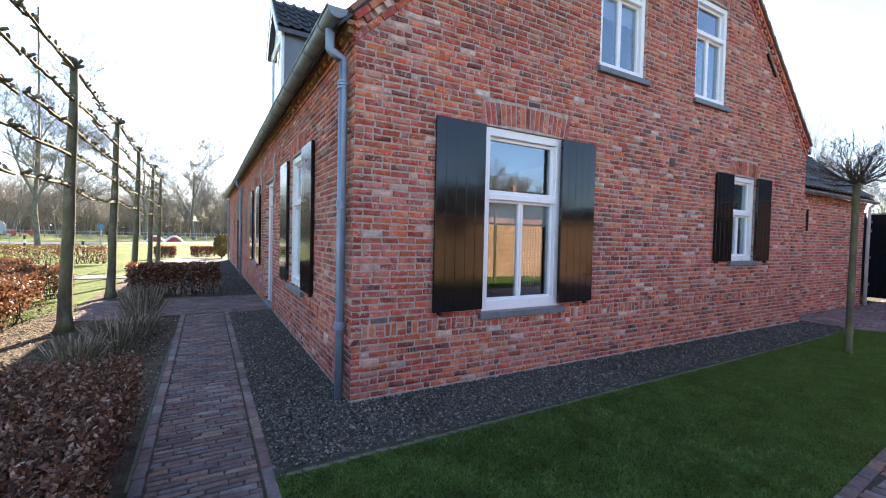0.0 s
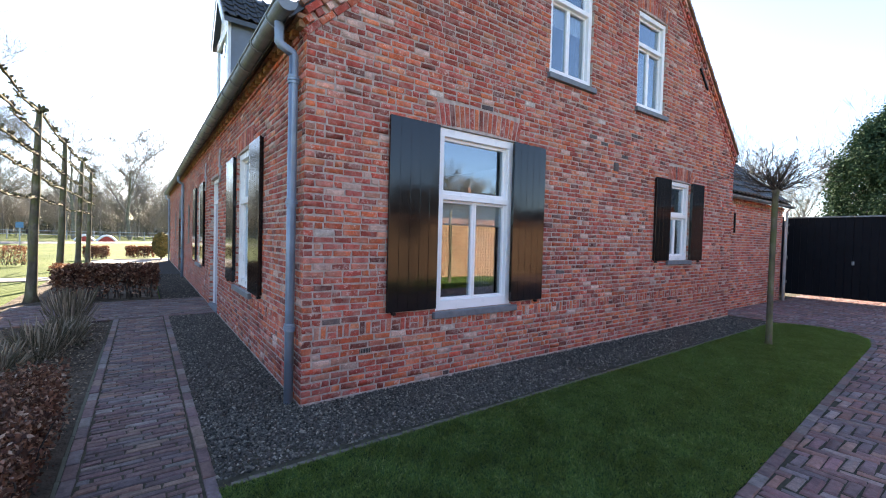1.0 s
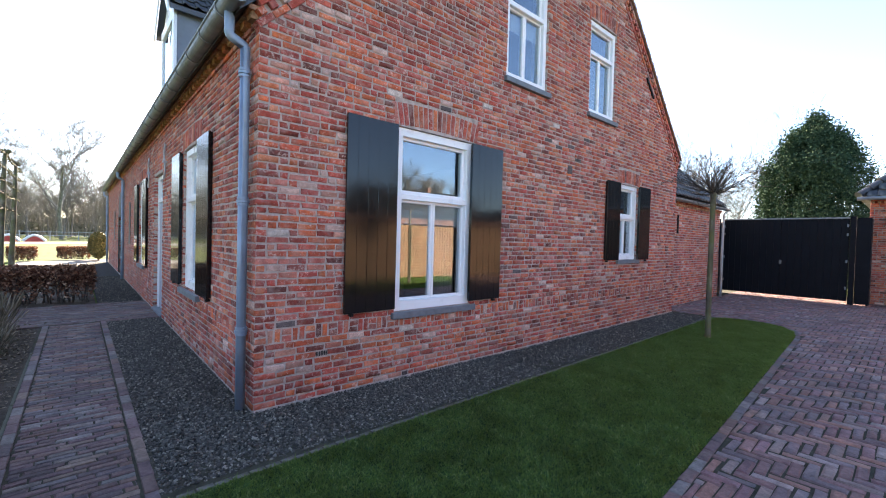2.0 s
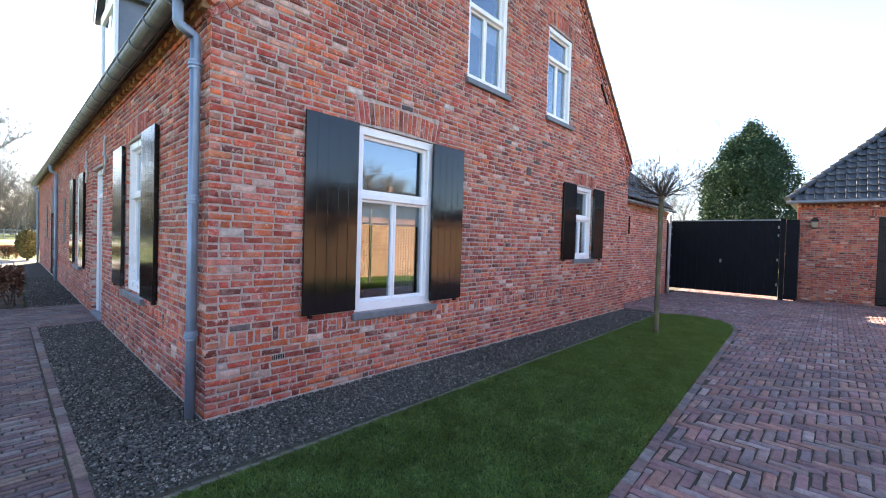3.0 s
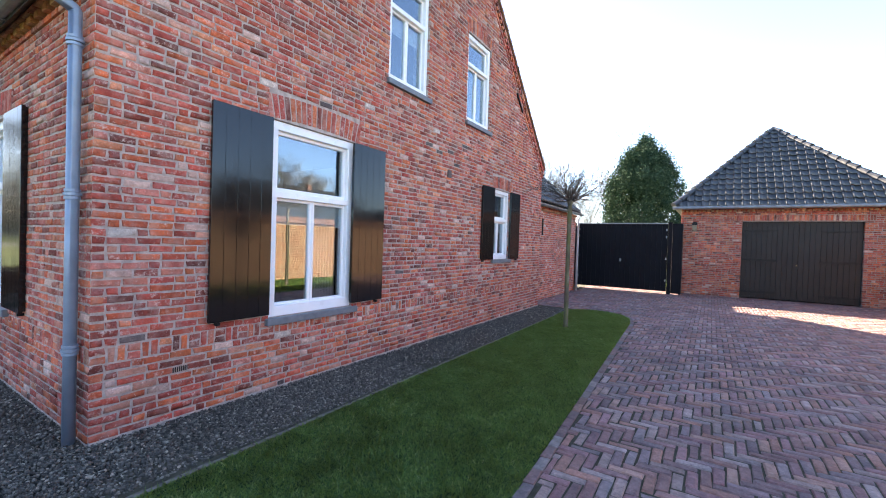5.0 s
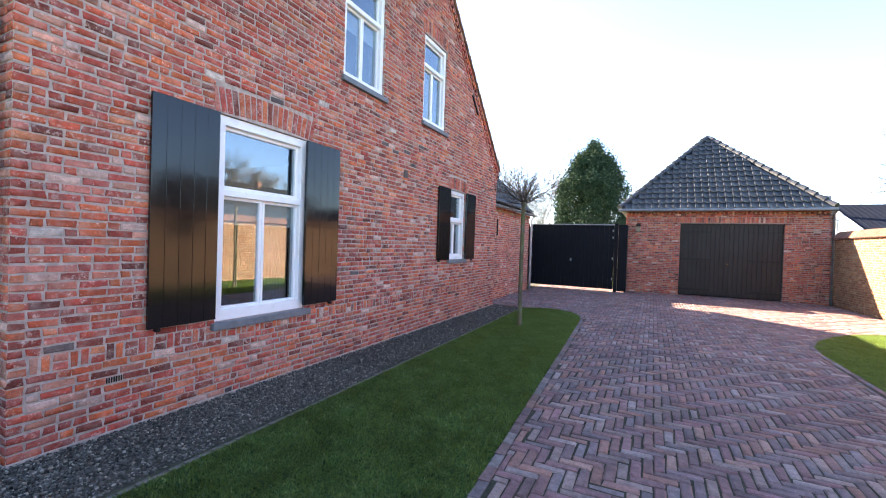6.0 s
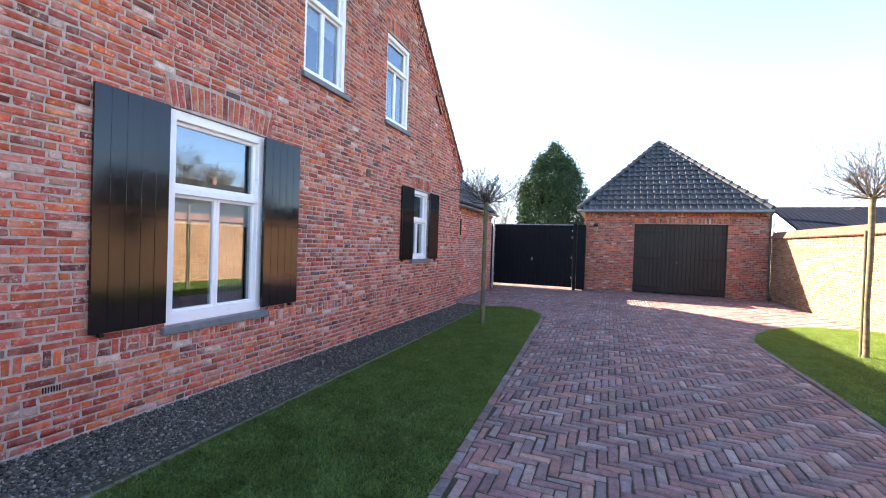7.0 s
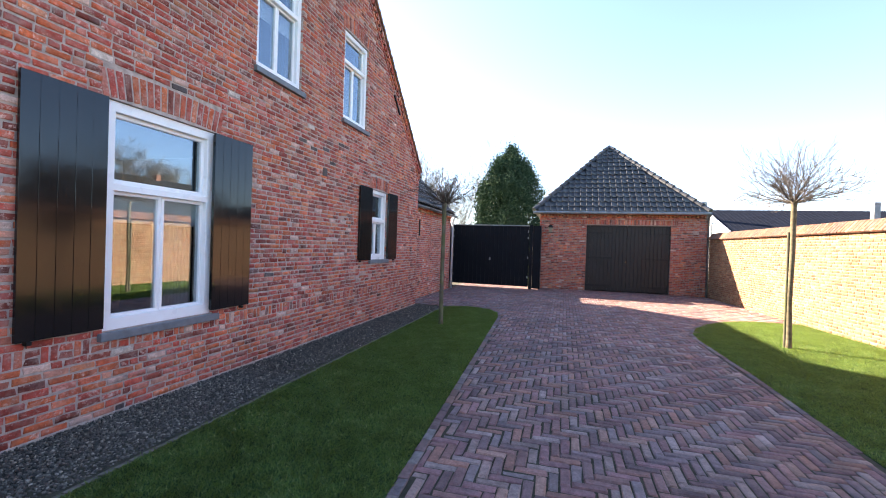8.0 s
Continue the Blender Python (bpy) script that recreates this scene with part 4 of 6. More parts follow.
def downpipe(parent, y, r=0.040):
    x = -0.068
    p = [(x, y, -0.05), (x, y, 3.085), (x - 0.008, y, 3.100), (x - 0.112, y + 0.005, 3.155), (x - 0.122, y + 0.006, 3.172), (x - 0.125, y + 0.01, 3.38)]
    pipe = part("downpipe", tube(bmesh.new(), p, r, 16), pipe_mat, parent, "blue grey painted round downpipe", smooth=True)
    for z in (0.675, 1.79, 2.875):
        for dz in (-0.026, 0.0, 0.026):
            part("collar", tube(bmesh.new(), [(x, y, z + dz - 0.010), (x, y, z + dz + 0.010)], r + (0.008 if dz else 0.013), 16), pipe_mat, pipe)


downpipe(house, 0.145)
downpipe(house, 12.8)
downpipe(house, 21.8)

# dormer on the long roof slope
dorm = bmesh.new()
Y0, Y1, XF, ZT = 5.95, 7.50, 0.30, 5.88
box(dorm, XF, 3.4, Y0, Y0 + 0.06, 3.6, ZT)
box(dorm, XF, 3.4, Y1 - 0.06, Y1, 3.6, ZT)
dormer = part("dormer", dorm, wood_mat, house, "dormer with blue grey boarded cheeks and white front")
bm = plate(((XF, 0, 0), (0, 1, 0), (0, 0, 1), (-1, 0, 0)), [(Y0 - 0.02, 3.6), (Y1 + 0.02, 3.6), (Y1 + 0.02, ZT), (Y0 - 0.02, ZT)], [(Y0 + 0.14, Y1 - 0.14, 4.25, ZT - 0.2)], 0.0, 0.06, 0.006)
part("dormer_front", bm, white_mat, dormer, "white painted front frame")
part("pane", boxed(XF - 0.03, XF - 0.024, Y0 + 0.14, Y1 - 0.14, 4.25, ZT - 0.2), glass_mat, dormer)
ym = (Y0 + Y1) / 2
for sg in (-1, 1):
    bm = bmesh.new()
    ye = ym + sg * 0.92
    poly_prism(bm, [(XF - 0.14, ye, ZT - 0.12), (XF - 0.14, ym, ZT + 0.85), (XF - 0.14, ym, ZT + 0.95), (XF - 0.14, ye, ZT - 0.02)], (4.2, 0, 0))
    part("dormer_roof", bm, tile_mat, dormer, "dark glazed tiles")
    bm = bmesh.new()
    poly_prism(bm, [(XF - 0.16, ye, ZT - 0.20), (XF - 0.16, ym, ZT + 0.77), (XF - 0.16, ym, ZT + 0.93), (XF - 0.16, ye, ZT - 0.02)], (-0.025, 0, 0))
    part("barge_board", bm, white_mat, dormer, "white barge board")
bm = bmesh.new()
poly_prism(bm, [(XF - 0.02, Y0, ZT), (XF - 0.02, Y1, ZT), (XF - 0.02, ym, ZT + 0.8)], (0.05, 0, 0))
part("dormer_gable", bm, white_mat, dormer)

# ---- the low annex ----
AX0, AX1, AY, AE = 9.156, 13.6, 0.32, 2.62
annex = thing("annex", ((AX0 + AX1) / 2, 2.6, 0), "low red brick annex with dark tiled roof", "outbuilding")
ANNEX = ((AX0, AY, 0), (1, 0, 0), (0, 0, 1), (0, -1, 0))
alen = AX1 - AX0
bm = bmesh.new()
rect(ANNEX, 0, alen, -0.1, AE, -0.3, 0.0, 0, bm)
awall = part("annex_wall", bm, mortar_mat, annex)
bm = bmesh.new()
poly_prism(bm, [(AX1 - 0.002, AY + 0.302, -0.1), (AX1 - 0.002, 4.9, -0.1), (AX1 - 0.002, 4.9, AE), (AX1 - 0.002, 2.6, 4.8), (AX1 - 0.002, AY + 0.302, AE)], (-0.3, 0, 0))
part("annex_end_wall", bm, mortar_mat, annex)
g3 = np.random.default_rng(23)
rows = bond(0.0, 2.44, lambda z: (0.0, alen), [], g3)
pieces("brick", ANNEX, [(i * 0.125 + 0.02, i * 0.125 + 0.085, 2.503, 2.56, 0.055, 0.002) for i in range(int(alen / 0.125))], eave_mat, awall, g3, lambda u, z: u, 40, "dentils", 0.005, 0.0015)
rows += [(i * 0.177 + 0.006, (i + 1) * 0.177 - 0.006, 2.443, 2.497, 0.02, -0.09) for i in range(int(alen / 0.177))]
rows += [(i * 0.177 + 0.006, (i + 1) * 0.177 - 0.006, 2.565, 2.615, 0.06, -0.09) for i in range(int(alen / 0.177))]
pieces("brick", ANNEX, rows, brick_mat, awall, g3, lambda u, z: u + abs(z - 1.2), 200, "brickwork", 0.005, 0.0015, "joined red bricks of the annex")
bm = bmesh.new()
for y0, z0, y1, z1 in ((AY - 0.16, AE - 0.02, 2.6, 4.84), (5.06, AE - 0.02, 2.6, 4.84)):
    poly_prism(bm, [(AX0 + 0.0, y0, z0), (AX0 + 0.0, y1, z1), (AX0 + 0.0, y1, z1 + 0.1), (AX0 + 0.0, y0, z0 + 0.1)], (alen + 0.1, 0, 0))
aroof = part("annex_roof", bm, slate_mat, annex, "dark tiled pitched roof")
bm = bmesh.new()
n = 10
ag = [(AY - 0.20 + 0.065 * math.cos(a), AE + 0.03 + 0.065 * math.sin(a)) for a in [math.pi + math.pi * i / n for i in range(n + 1)]]
ag += [(AY - 0.20 + 0.06 * math.cos(a), AE + 0.03 + 0.06 * math.sin(a)) for a in [2 * math.pi - math.pi * i / n for i in range(n + 1)]]
poly_prism(bm, [(AX0, y, z) for y, z in ag], (alen + 0.12, 0, 0))
part("gutter", bm, zinc_mat, annex, "half-round grey zinc gutter")
apipe = part("downpipe", tube(bmesh.new(), [(AX1 + 0.05, AY - 0.08, -0.05), (AX1 + 0.05, AY - 0.08, AE - 0.1), (AX1 + 0.05, AY - 0.2, AE)], 0.04, 12), plain("pale zinc pipe", (0.5, 0.52, 0.54), 0.45, 0.2), annex, "pale grey round downpipe", smooth=True)
anchor(ANNEX, 1.03, 1.82, 2.28, annex)

# ---- the gate ----
GX = 15.05
gate = thing("driveway_gate", (GX, -1.0, 0), "tall closed blue black boarded double driveway gate", "gate")
for y in (0.66, -2.50):
    part("gate_post", boxed(GX - 0.05, GX + 0.07, y - 0.06, y + 0.06, -0.05, 2.46, 0.006), gate_mat, gate)
for s, (ya, yb) in enumerate(((0.58, -0.915), (-0.925, -2.42))):
    bm = boxed(GX + 0.03, GX + 0.05, yb - 0.008, ya + 0.008, 0.092, 2.40, 0.003)
    leaf = part("gate_leaf", bm, gate_mat, gate)
    n = 9
    w = (ya - yb) / n
    for i in range(n):
        part("board", boxed(GX, GX + 0.029, yb + i * w + 0.0015, yb + (i + 1) * w - 0.0015, 0.088, 2.40, 0.004), gate_mat, leaf)
    for z in (0.45, 1.2, 1.95, 2.2):
        yh = ya - 0.03 if s == 0 else yb + 0.03
        part("hinge", boxed(GX - 0.008, GX - 0.001, yh - 0.02, yh + 0.02, z - 0.04, z + 0.04, 0.002), zinc_mat, leaf, "small pale steel hinge")
    part("top_rail", boxed(GX - 0.01, GX + 0.05, yb, ya, 2.402, 2.44, 0.004), zinc_mat, leaf, "pale metal capping rail")
part("latch", boxed(GX - 0.02, GX - 0.001, -0.96, -0.90, 1.05, 1.16, 0.004), zinc_mat, gate)
bm = bmesh.new()
box(bm, GX - 0.0, GX + 0.03, -2.86, -2.565, 0.03, 2.42, 0.004)
part("side_panel", bm, gate_mat, gate, "narrow fixed black side panel")
# added panel: closes the gap to the garage so no sun leaks through
part("side_panel", boxed(GX + 0.032, 15.88, -2.84, -2.80, 0.0, 2.42, 0.004), gate_mat, gate, "added black panel that blocks sun between gate post and garage")
# added panel, hidden by the annex: shapes the shadow edge on the drive
part("side_panel", boxed(AX1 + 0.01, GX - 0.06, 0.57, 0.61, 0.0, 2.42, 0.004), gate_mat, gate, "added unseen black panel that blocks sun between gate post and annex")

# ---- the garage ----
RX, RYL, RYR, RE = 15.9, -2.76, -8.72, 3.02
garage = thing("garage", (RX + 3.2, (RYL + RYR) / 2, 0), "red brick garage with black double doors and hipped tiled roof", "garage")
GAR = ((RX, RYL, 0), (0, -1, 0), (0, 0, 1), (-1, 0, 0))
glen = RYL - RYR
ghole = (1.77, 4.72, -0.05, 2.54)
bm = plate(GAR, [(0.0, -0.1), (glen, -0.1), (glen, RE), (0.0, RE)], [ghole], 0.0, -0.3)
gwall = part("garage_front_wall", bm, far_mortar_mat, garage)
part("garage_side_wall", boxed(RX + 0.302, RX + 6.4, RYL - 0.3, RYL, -0.1, RE), mortar_mat, garage)
part("garage_side_wall", boxed(RX + 0.302, RX + 6.4, RYR, RYR + 0.3, -0.1, RE), mortar_mat, garage)
part("garage_back_wall", boxed(RX + 6.1, RX + 6.4, RYR + 0.302, RYL - 0.302, -0.1, RE), mortar_mat, garage)
g4 = np.random.default_rng(24)
rows = bond(0.0, 2.8125, lambda z: (0.0, glen), [ghole, (1.55, 4.945, 2.562, 2.75)], g4)
n = int(glen / 0.177)
rows += [(i * 0.177 + 0.006, (i + 1) * 0.177 - 0.006, 2.812, 2.862, 0.03, -0.09) for i in range(n)]
pieces("brick", GAR, [(i * 0.125 + 0.02, i * 0.125 + 0.085, 2.865, 2.925, 0.085, 0.004) for i in range(int(glen / 0.125))], eave_mat, gwall, g4, lambda u, z: u, 60, "dentils", 0.005, 0.0015)
rows += [(i * 0.177 + 0.006, (i + 1) * 0.177 - 0.006, 2.868, 2.925, 0.004, -0.09) for i in range(n)]
rows += [(i * 0.177 + 0.006, (i + 1) * 0.177 - 0.006, 2.93, 2.995, 0.06, -0.09) for i in range(n)]
rows += [(1.55 + i * 0.0617 + 0.005, 1.55 + (i + 1) * 0.0617 - 0.005, 2.568, 2.742, 0.008, -0.09) for i in range(55)]
pieces("brick", GAR, rows, garage_brick_mat, gwall, g4, lambda u, z: abs(u - 0.9) + abs(z - 1.2), 200, "brickwork", 0.005, 0.0015, "joined red bricks of the garage front")
rows = bond(0.0, 3.0, lambda z: (0.0, 6.0), [], g4)
pieces("brick", ((RX + 0.2, RYR, 0), (1, 0, 0), (0, 0, 1), (0, -1, 0)), rows, garage_brick_mat, gwall, g4, None, 0, "side_brickwork", 0.005, 0.0015)
for s, (u0, u1) in enumerate(((1.78, 3.243), (3.247, 4.71))):
    bm = rect(GAR, u0 + 0.01, u1 - 0.01, 0.035, 2.525, -0.16, -0.135, 0.003)
    leaf = part("garage_door", bm, garage_door_mat, garage, "weathered black boarded garage door leaf")
    n = 11
    w = (u1 - u0) / n
    for i in range(n):
        part("board", rect(GAR, u0 + i * w + 0.002, u0 + (i + 1) * w - 0.002, 0.03, 2.53, -0.134, -0.105, 0.004), garage_door_mat, leaf)
    for z in (0.22, 1.28, 2.24):
        a0, a1 = (u0 + 0.02, u0 + 0.95) if s == 0 else (u1 - 0.95, u1 - 0.02)
        part("strap_hinge", rect(GAR, a0, a1, z - 0.032, z + 0.032, -0.104, -0.08, 0.004), iron_mat, leaf, "long black iron strap hinge")
part("door_knob", rect(GAR, 3.19, 3.225, 1.13, 1.17, -0.104, -0.07, 0.01), brass_mat, garage, "small brass knob")
# roof: four hips to a short ridge
EO = 0.24
fx, bx, ly, ry = RX - EO, RX + 6.4 + EO, RYL + EO, RYR + 0.06
ridge_z, rx0, rx1, rym = 6.16, RX + 2.95, RX + 3.5, (RYL + RYR) / 2 + 0.24
bm = bmesh.new()
c = [bm.verts.new(p) for p in ((fx, ly, RE), (fx, ry, RE), (bx, ry, RE), (bx, ly, RE), (rx0, rym, ridge_z), (rx1, rym, ridge_z))]
for f in ((0, 4, 1), (1, 4, 5, 2), (2, 5, 3), (3, 5, 4, 0), (0, 1, 2, 3)):
    bm.faces.new([c[i] for i in f])
bmesh.ops.recalc_face_normals(bm, faces=bm.faces)
groof = part("garage_roof", bm, tile_mat, garage, "hipped roof of black glazed pantiles")


def tile_mesh(w=0.225, l=0.37):
    """An S-shaped pantile lying in x across, y up the slope."""
    me = bpy.data.meshes.new("roof_tile")
    prof = [(0.0, 0.0), (0.02, 0.019), (0.07, 0.034), (0.16, 0.041), (0.25, 0.034), (0.33, 0.017), (0.43, 0.005), (0.62, 0.0), (0.82, 0.002), (1.0, 0.006)]
    n = len(prof) - 1
    xs = [(-0.5 + k) * w * 1.06 for k, _ in prof]
    h = [k for _, k in prof]
    v, f = [], []
    for y, dz in ((0.0, 0.042), (l, 0.0)):
        v += [(x, y, k + dz + 0.012) for x, k in zip(xs, h)]
        v += [(x, y, k + dz - 0.004) for x, k in zip(xs, h)]
    m = n + 1
    for i in range(n):
        f.append((i, i + 1, 2 * m + i + 1, 2 * m + i))
        f.append((m + i + 1, m + i, i, i + 1)[::-1])
    f.append((0, 2 * m, 3 * m, m))
    f.append((n, m + n, 3 * m + n, 2 * m + n))
    me.from_pydata(v, [], f)
    me.materials.append(tile_mat)
    me.polygons.foreach_set("use_smooth", [True] * len(me.polygons))
    me.update()
    return me


pan = tile_mesh()
up2 = Vector((0, 2.6 - (AY - 0.16), 4.84 - AE + 0.02)).normalized()
nr2 = Vector((1, 0, 0)).cross(up2)
for r in range(9):
    for i in range(int(alen / 0.24)):
        if r > 6 and i < 6:
            continue
        o = Vector((AX0 + 0.12 + i * 0.24, AY - 0.16, AE + 0.08)) + up2 * (r * 0.335 - 0.03)
        ob = new("roof_tile", pan)
        put_under(ob, aroof, Matrix.Translation(o + nr2 * 0.012) @ Matrix((Vector((1, 0, 0)), up2, nr2)).transposed().to_4x4())
u3 = Vector((0, 0.98, 0.97)).normalized()
n3 = Vector((1, 0, 0)).cross(u3)
near_roof = [c for c in dormer.children if c.name.startswith("dormer_roof")][0]
for r in range(5):
    for i in range(16):
        o = Vector((XF - 0.04 + i * 0.225, ym - 0.92, ZT - 0.02)) + u3 * (r * 0.27 - 0.02) + n3 * 0.004
        put_under(new("roof_tile", pan), near_roof, Matrix.Translation(o) @ Matrix((Vector((1, 0, 0)), u3, n3)).transposed().to_4x4())
up = Vector((rx0 - fx, 0, ridge_z - RE))
slope_len = up.length
up.normalize()
across = Vector((0, -1, 0))
nrm = across.cross(up).normalized()
if nrm.z < 0:
    nrm = -nrm
g5 = np.random.default_rng(31)
nrow = int(slope_len / 0.30)
for r in range(nrow + 1):
    s = r * 0.30 - 0.04
    t = max(0.0, s + 0.15) / slope_len
    left, right = ly + (rym - ly) * t, ry + (rym - ry) * t
    for i in range(-15, 16):
        y = rym - i * 0.225
        if y > left - 0.04 or y < right + 0.04:
            continue
        o = Vector((fx, y, RE)) + up * s + nrm * 0.012
        m = Matrix((across, up, nrm)).transposed().to_4x4()
        ob = new("roof_tile", pan)
        put_under(ob, groof, Matrix.Translation(o) @ m @ Matrix.Rotation(radians(g5.normal(0, 0.8)), 4, "X") @ Matrix.Rotation(radians(g5.normal(0, 0.8)), 4, "Y"))
for corner in ((fx, ly, RE), (fx, ry, RE)):
    a, b = Vector(corner) + Vector((0, 0, 0.05)), Vector((rx0, rym, ridge_z + 0.05))
    d = b - a
    n = int(d.length / 0.34)
    for i in range(n):
        p, q = a + d * (i / n), a + d * ((i + 1.12) / n)
        part("hip_tile", tube(bmesh.new(), [p + Vector((0, 0, 0.02)), q - Vector((0, 0, 0.01))], [0.105, 0.085], 10), tile_mat, groof, smooth=False)
part("fascia", boxed(fx - 0.02, fx + 0.005, ry, ly, RE - 0.045, RE - 0.01, 0.004), verge_mat, garage, "brown timber eaves board")
part("gutter", tube(bmesh.new(), [(fx - 0.07, ly + 0.02, RE - 0.03), (fx - 0.07, ry - 0.02, RE - 0.03)], 0.055, 12), zinc_mat, garage, "grey zinc gutter")
part("downpipe", tube(bmesh.new(), [(RX - 0.06, RYR + 0.05, -0.05), (RX - 0.06, RYR + 0.05, 2.85), (fx - 0.05, RYR + 0.05, RE - 0.06)], 0.035, 10), zinc_mat, garage, "zinc downpipe", smooth=True)
lamp = thing("wall_lamp", (RX - 0.07, -3.17, 2.3), "small square outdoor wall lamp on the garage brickwork", "lamp")
part("lamp_bracket", boxed(RX - 0.05, RX - 0.009, -3.24, -3.12, 2.20, 2.52, 0.004), iron_mat, lamp)
part("lamp_body", boxed(RX - 0.20, RX - 0.05, -3.245, -3.115, 2.22, 2.40, 0.006), lampglass_mat, lamp, "frosted glass lantern box")
part("lamp_cap", boxed(RX - 0.22, RX - 0.04, -3.265, -3.095, 2.402, 2.47, 0.006), iron_mat, lamp)

# ---- the garden wall ----
WX0, WX1 = -16.0, 15.88
wdir = Vector((WX1 - WX0, garden_wall_y(WX1) - garden_wall_y(WX0), 0))
wlen = wdir.length
wdir.normalize()
wn_ = Vector((-wdir.y, wdir.x, 0))
WALL = (Vector((WX0, garden_wall_y(WX0), 0)), wdir, Vector((0, 0, 1)), wn_)
garden_wall = tagged(part("garden_wall", rect(WALL, 0, wlen, -0.1, 2.06, -0.24, 0.0), sand_mortar_mat, None, "sunlit ochre brick garden wall with sloping tiled cap", "structure"), category="wall")
g6 = np.random.default_rng(25)
rows = bond(0.0, 2.0625, lambda z: (0.0, wlen), [], g6)
pieces("brick", WALL, rows, ochre_mat, garden_wall, g6, lambda u, z: abs(u - 24.0) + abs(z - 1.2), 250, "brickwork", 0.005, 0.0015, "joined ochre bricks of the garden wall")
capbm = bmesh.new()
o, u, v, w = (Vector(k) for k in WALL)
poly_prism(capbm, [o + w * 0.05 + v * 2.066, o + w * -0.12 + v * 2.30, o + w * -0.29 + v * 2.066], u * wlen)
wcap = part("wall_cap", capbm, far_mortar_mat, garden_wall, "sloping cap of red brown tiles")
sd = (w * -0.20 + v * 0.235).normalized()
sn = u.cross(sd)
sn = -sn if sn.z < 0 else sn
CAP = (o + w * 0.075 + v * 2.065, u, sd, sn)
pieces("cap_tile", CAP, [(i * 0.105 + 0.004, (i + 1) * 0.105 - 0.004, 0.0, 0.30, 0.035, -0.01) for i in range(int(wlen / 0.105))], brick_material("weathered orange cap brick", [(0.17, 0.072, 0.043), (0.14, 0.060, 0.040), (0.21, 0.10, 0.060), (0.115, 0.066, 0.048), (0.18, 0.075, 0.040)], 0.2), wcap, g6, lambda a, b: abs(a - 25), 150, "cap_tiles", 0.008, 0.003)

# ---- neighbour behind the wall ----
south = thing("neighbour_house", (21, -26, 0), "brick village house with dark roof beyond the garden wall", "house")
bm = bmesh.new()
poly_prism(bm, [(15.5, -22.0, -0.1), (15.5, -30.0, -0.1), (15.5, -30.0, 2.8), (15.5, -26.0, 5.7), (15.5, -22.0, 2.8)], (11.5, 0, 0))
part("wall", bm, plain("dull red far brick", (0.17, 0.085, 0.065), 0.9, 0, 0.2, 3, 0.3, 30), south)
bm = bmesh.new()
for y0 in (-21.7, -30.3):
    poly_prism(bm, [(15.3, y0, 2.58), (15.3, -26, 5.72), (15.3, -26, 5.88), (15.3, y0, 2.74)], (11.9, 0, 0))
sroof = part("roof", bm, slate_mat, south)
part("chimney", boxed(22.9, 23.3, -26.2, -25.8, 5.4, 6.2, 0.02), bpy.data.materials["dull red far brick"], sroof, "short brick chimney")
nb = thing("neighbour_building", (28, -18, 0), "white rendered barn with blue black tiled roof", "building")
bm = bmesh.new()
poly_prism(bm, [(24.0, -11.7, -0.1), (32.0, -11.7, -0.1), (32.0, -11.7, 2.7), (28.0, -11.7, 4.12), (24.0, -11.7, 2.7)], (0, -16, 0))
part("white_wall", bm, plain("white render", (0.75, 0.75, 0.73), 0.9, 0, 0.06, 1, 0.2, 40), nb)
bm = bmesh.new()
for x0, z0 in ((23.7, 2.62), (32.3, 2.62)):
    poly_prism(bm, [(x0, -11.95, z0), (28, -11.95, 4.17), (28, -11.95, 4.29), (x0, -11.95, z0 + 0.12)], (0, -16.5, 0))
nroof = part("roof", bm, plain("blue black profiled roof", (0.008, 0.011, 0.02), 0.8, 0, 0.2, 3, 0.1, 60, 0.08), nb)
sl = Vector((4.3, 0, 1.8)).normalized()
for i in range(72):
    y = -12.1 - i * 0.225
    bm = tube(bmesh.new(), [(23.72, y, 2.75), (27.98, y, 4.30)], 0.012, 5)
    part("roof_rib", bm, plain("blue black rib", (0.010, 0.013, 0.022), 0.8, 0, 0.15, 6, 0.0, 60, 0.08) if i == 0 else bpy.data.materials["blue black rib"], nroof)
bm = bmesh.new()
poly_prism(bm, [(23.65, -11.94, 2.60), (28, -11.94, 4.17), (28, -11.94, 4.37), (23.65, -11.94, 2.80)], (0, 0.06, 0))
part("barge_board", bm, white_mat, nb)
for y in (-11.3, -19.2):
    part("chimney", boxed(25.8, 26.1, y - 0.14, y + 0.14, -0.1 if y > -11.5 else 3.5, 4.55, 0.02), plain("grey chimney", (0.32, 0.31, 0.3), 0.8) if y > -11.5 else bpy.data.materials["grey chimney"], nb)

# ---- plants ----


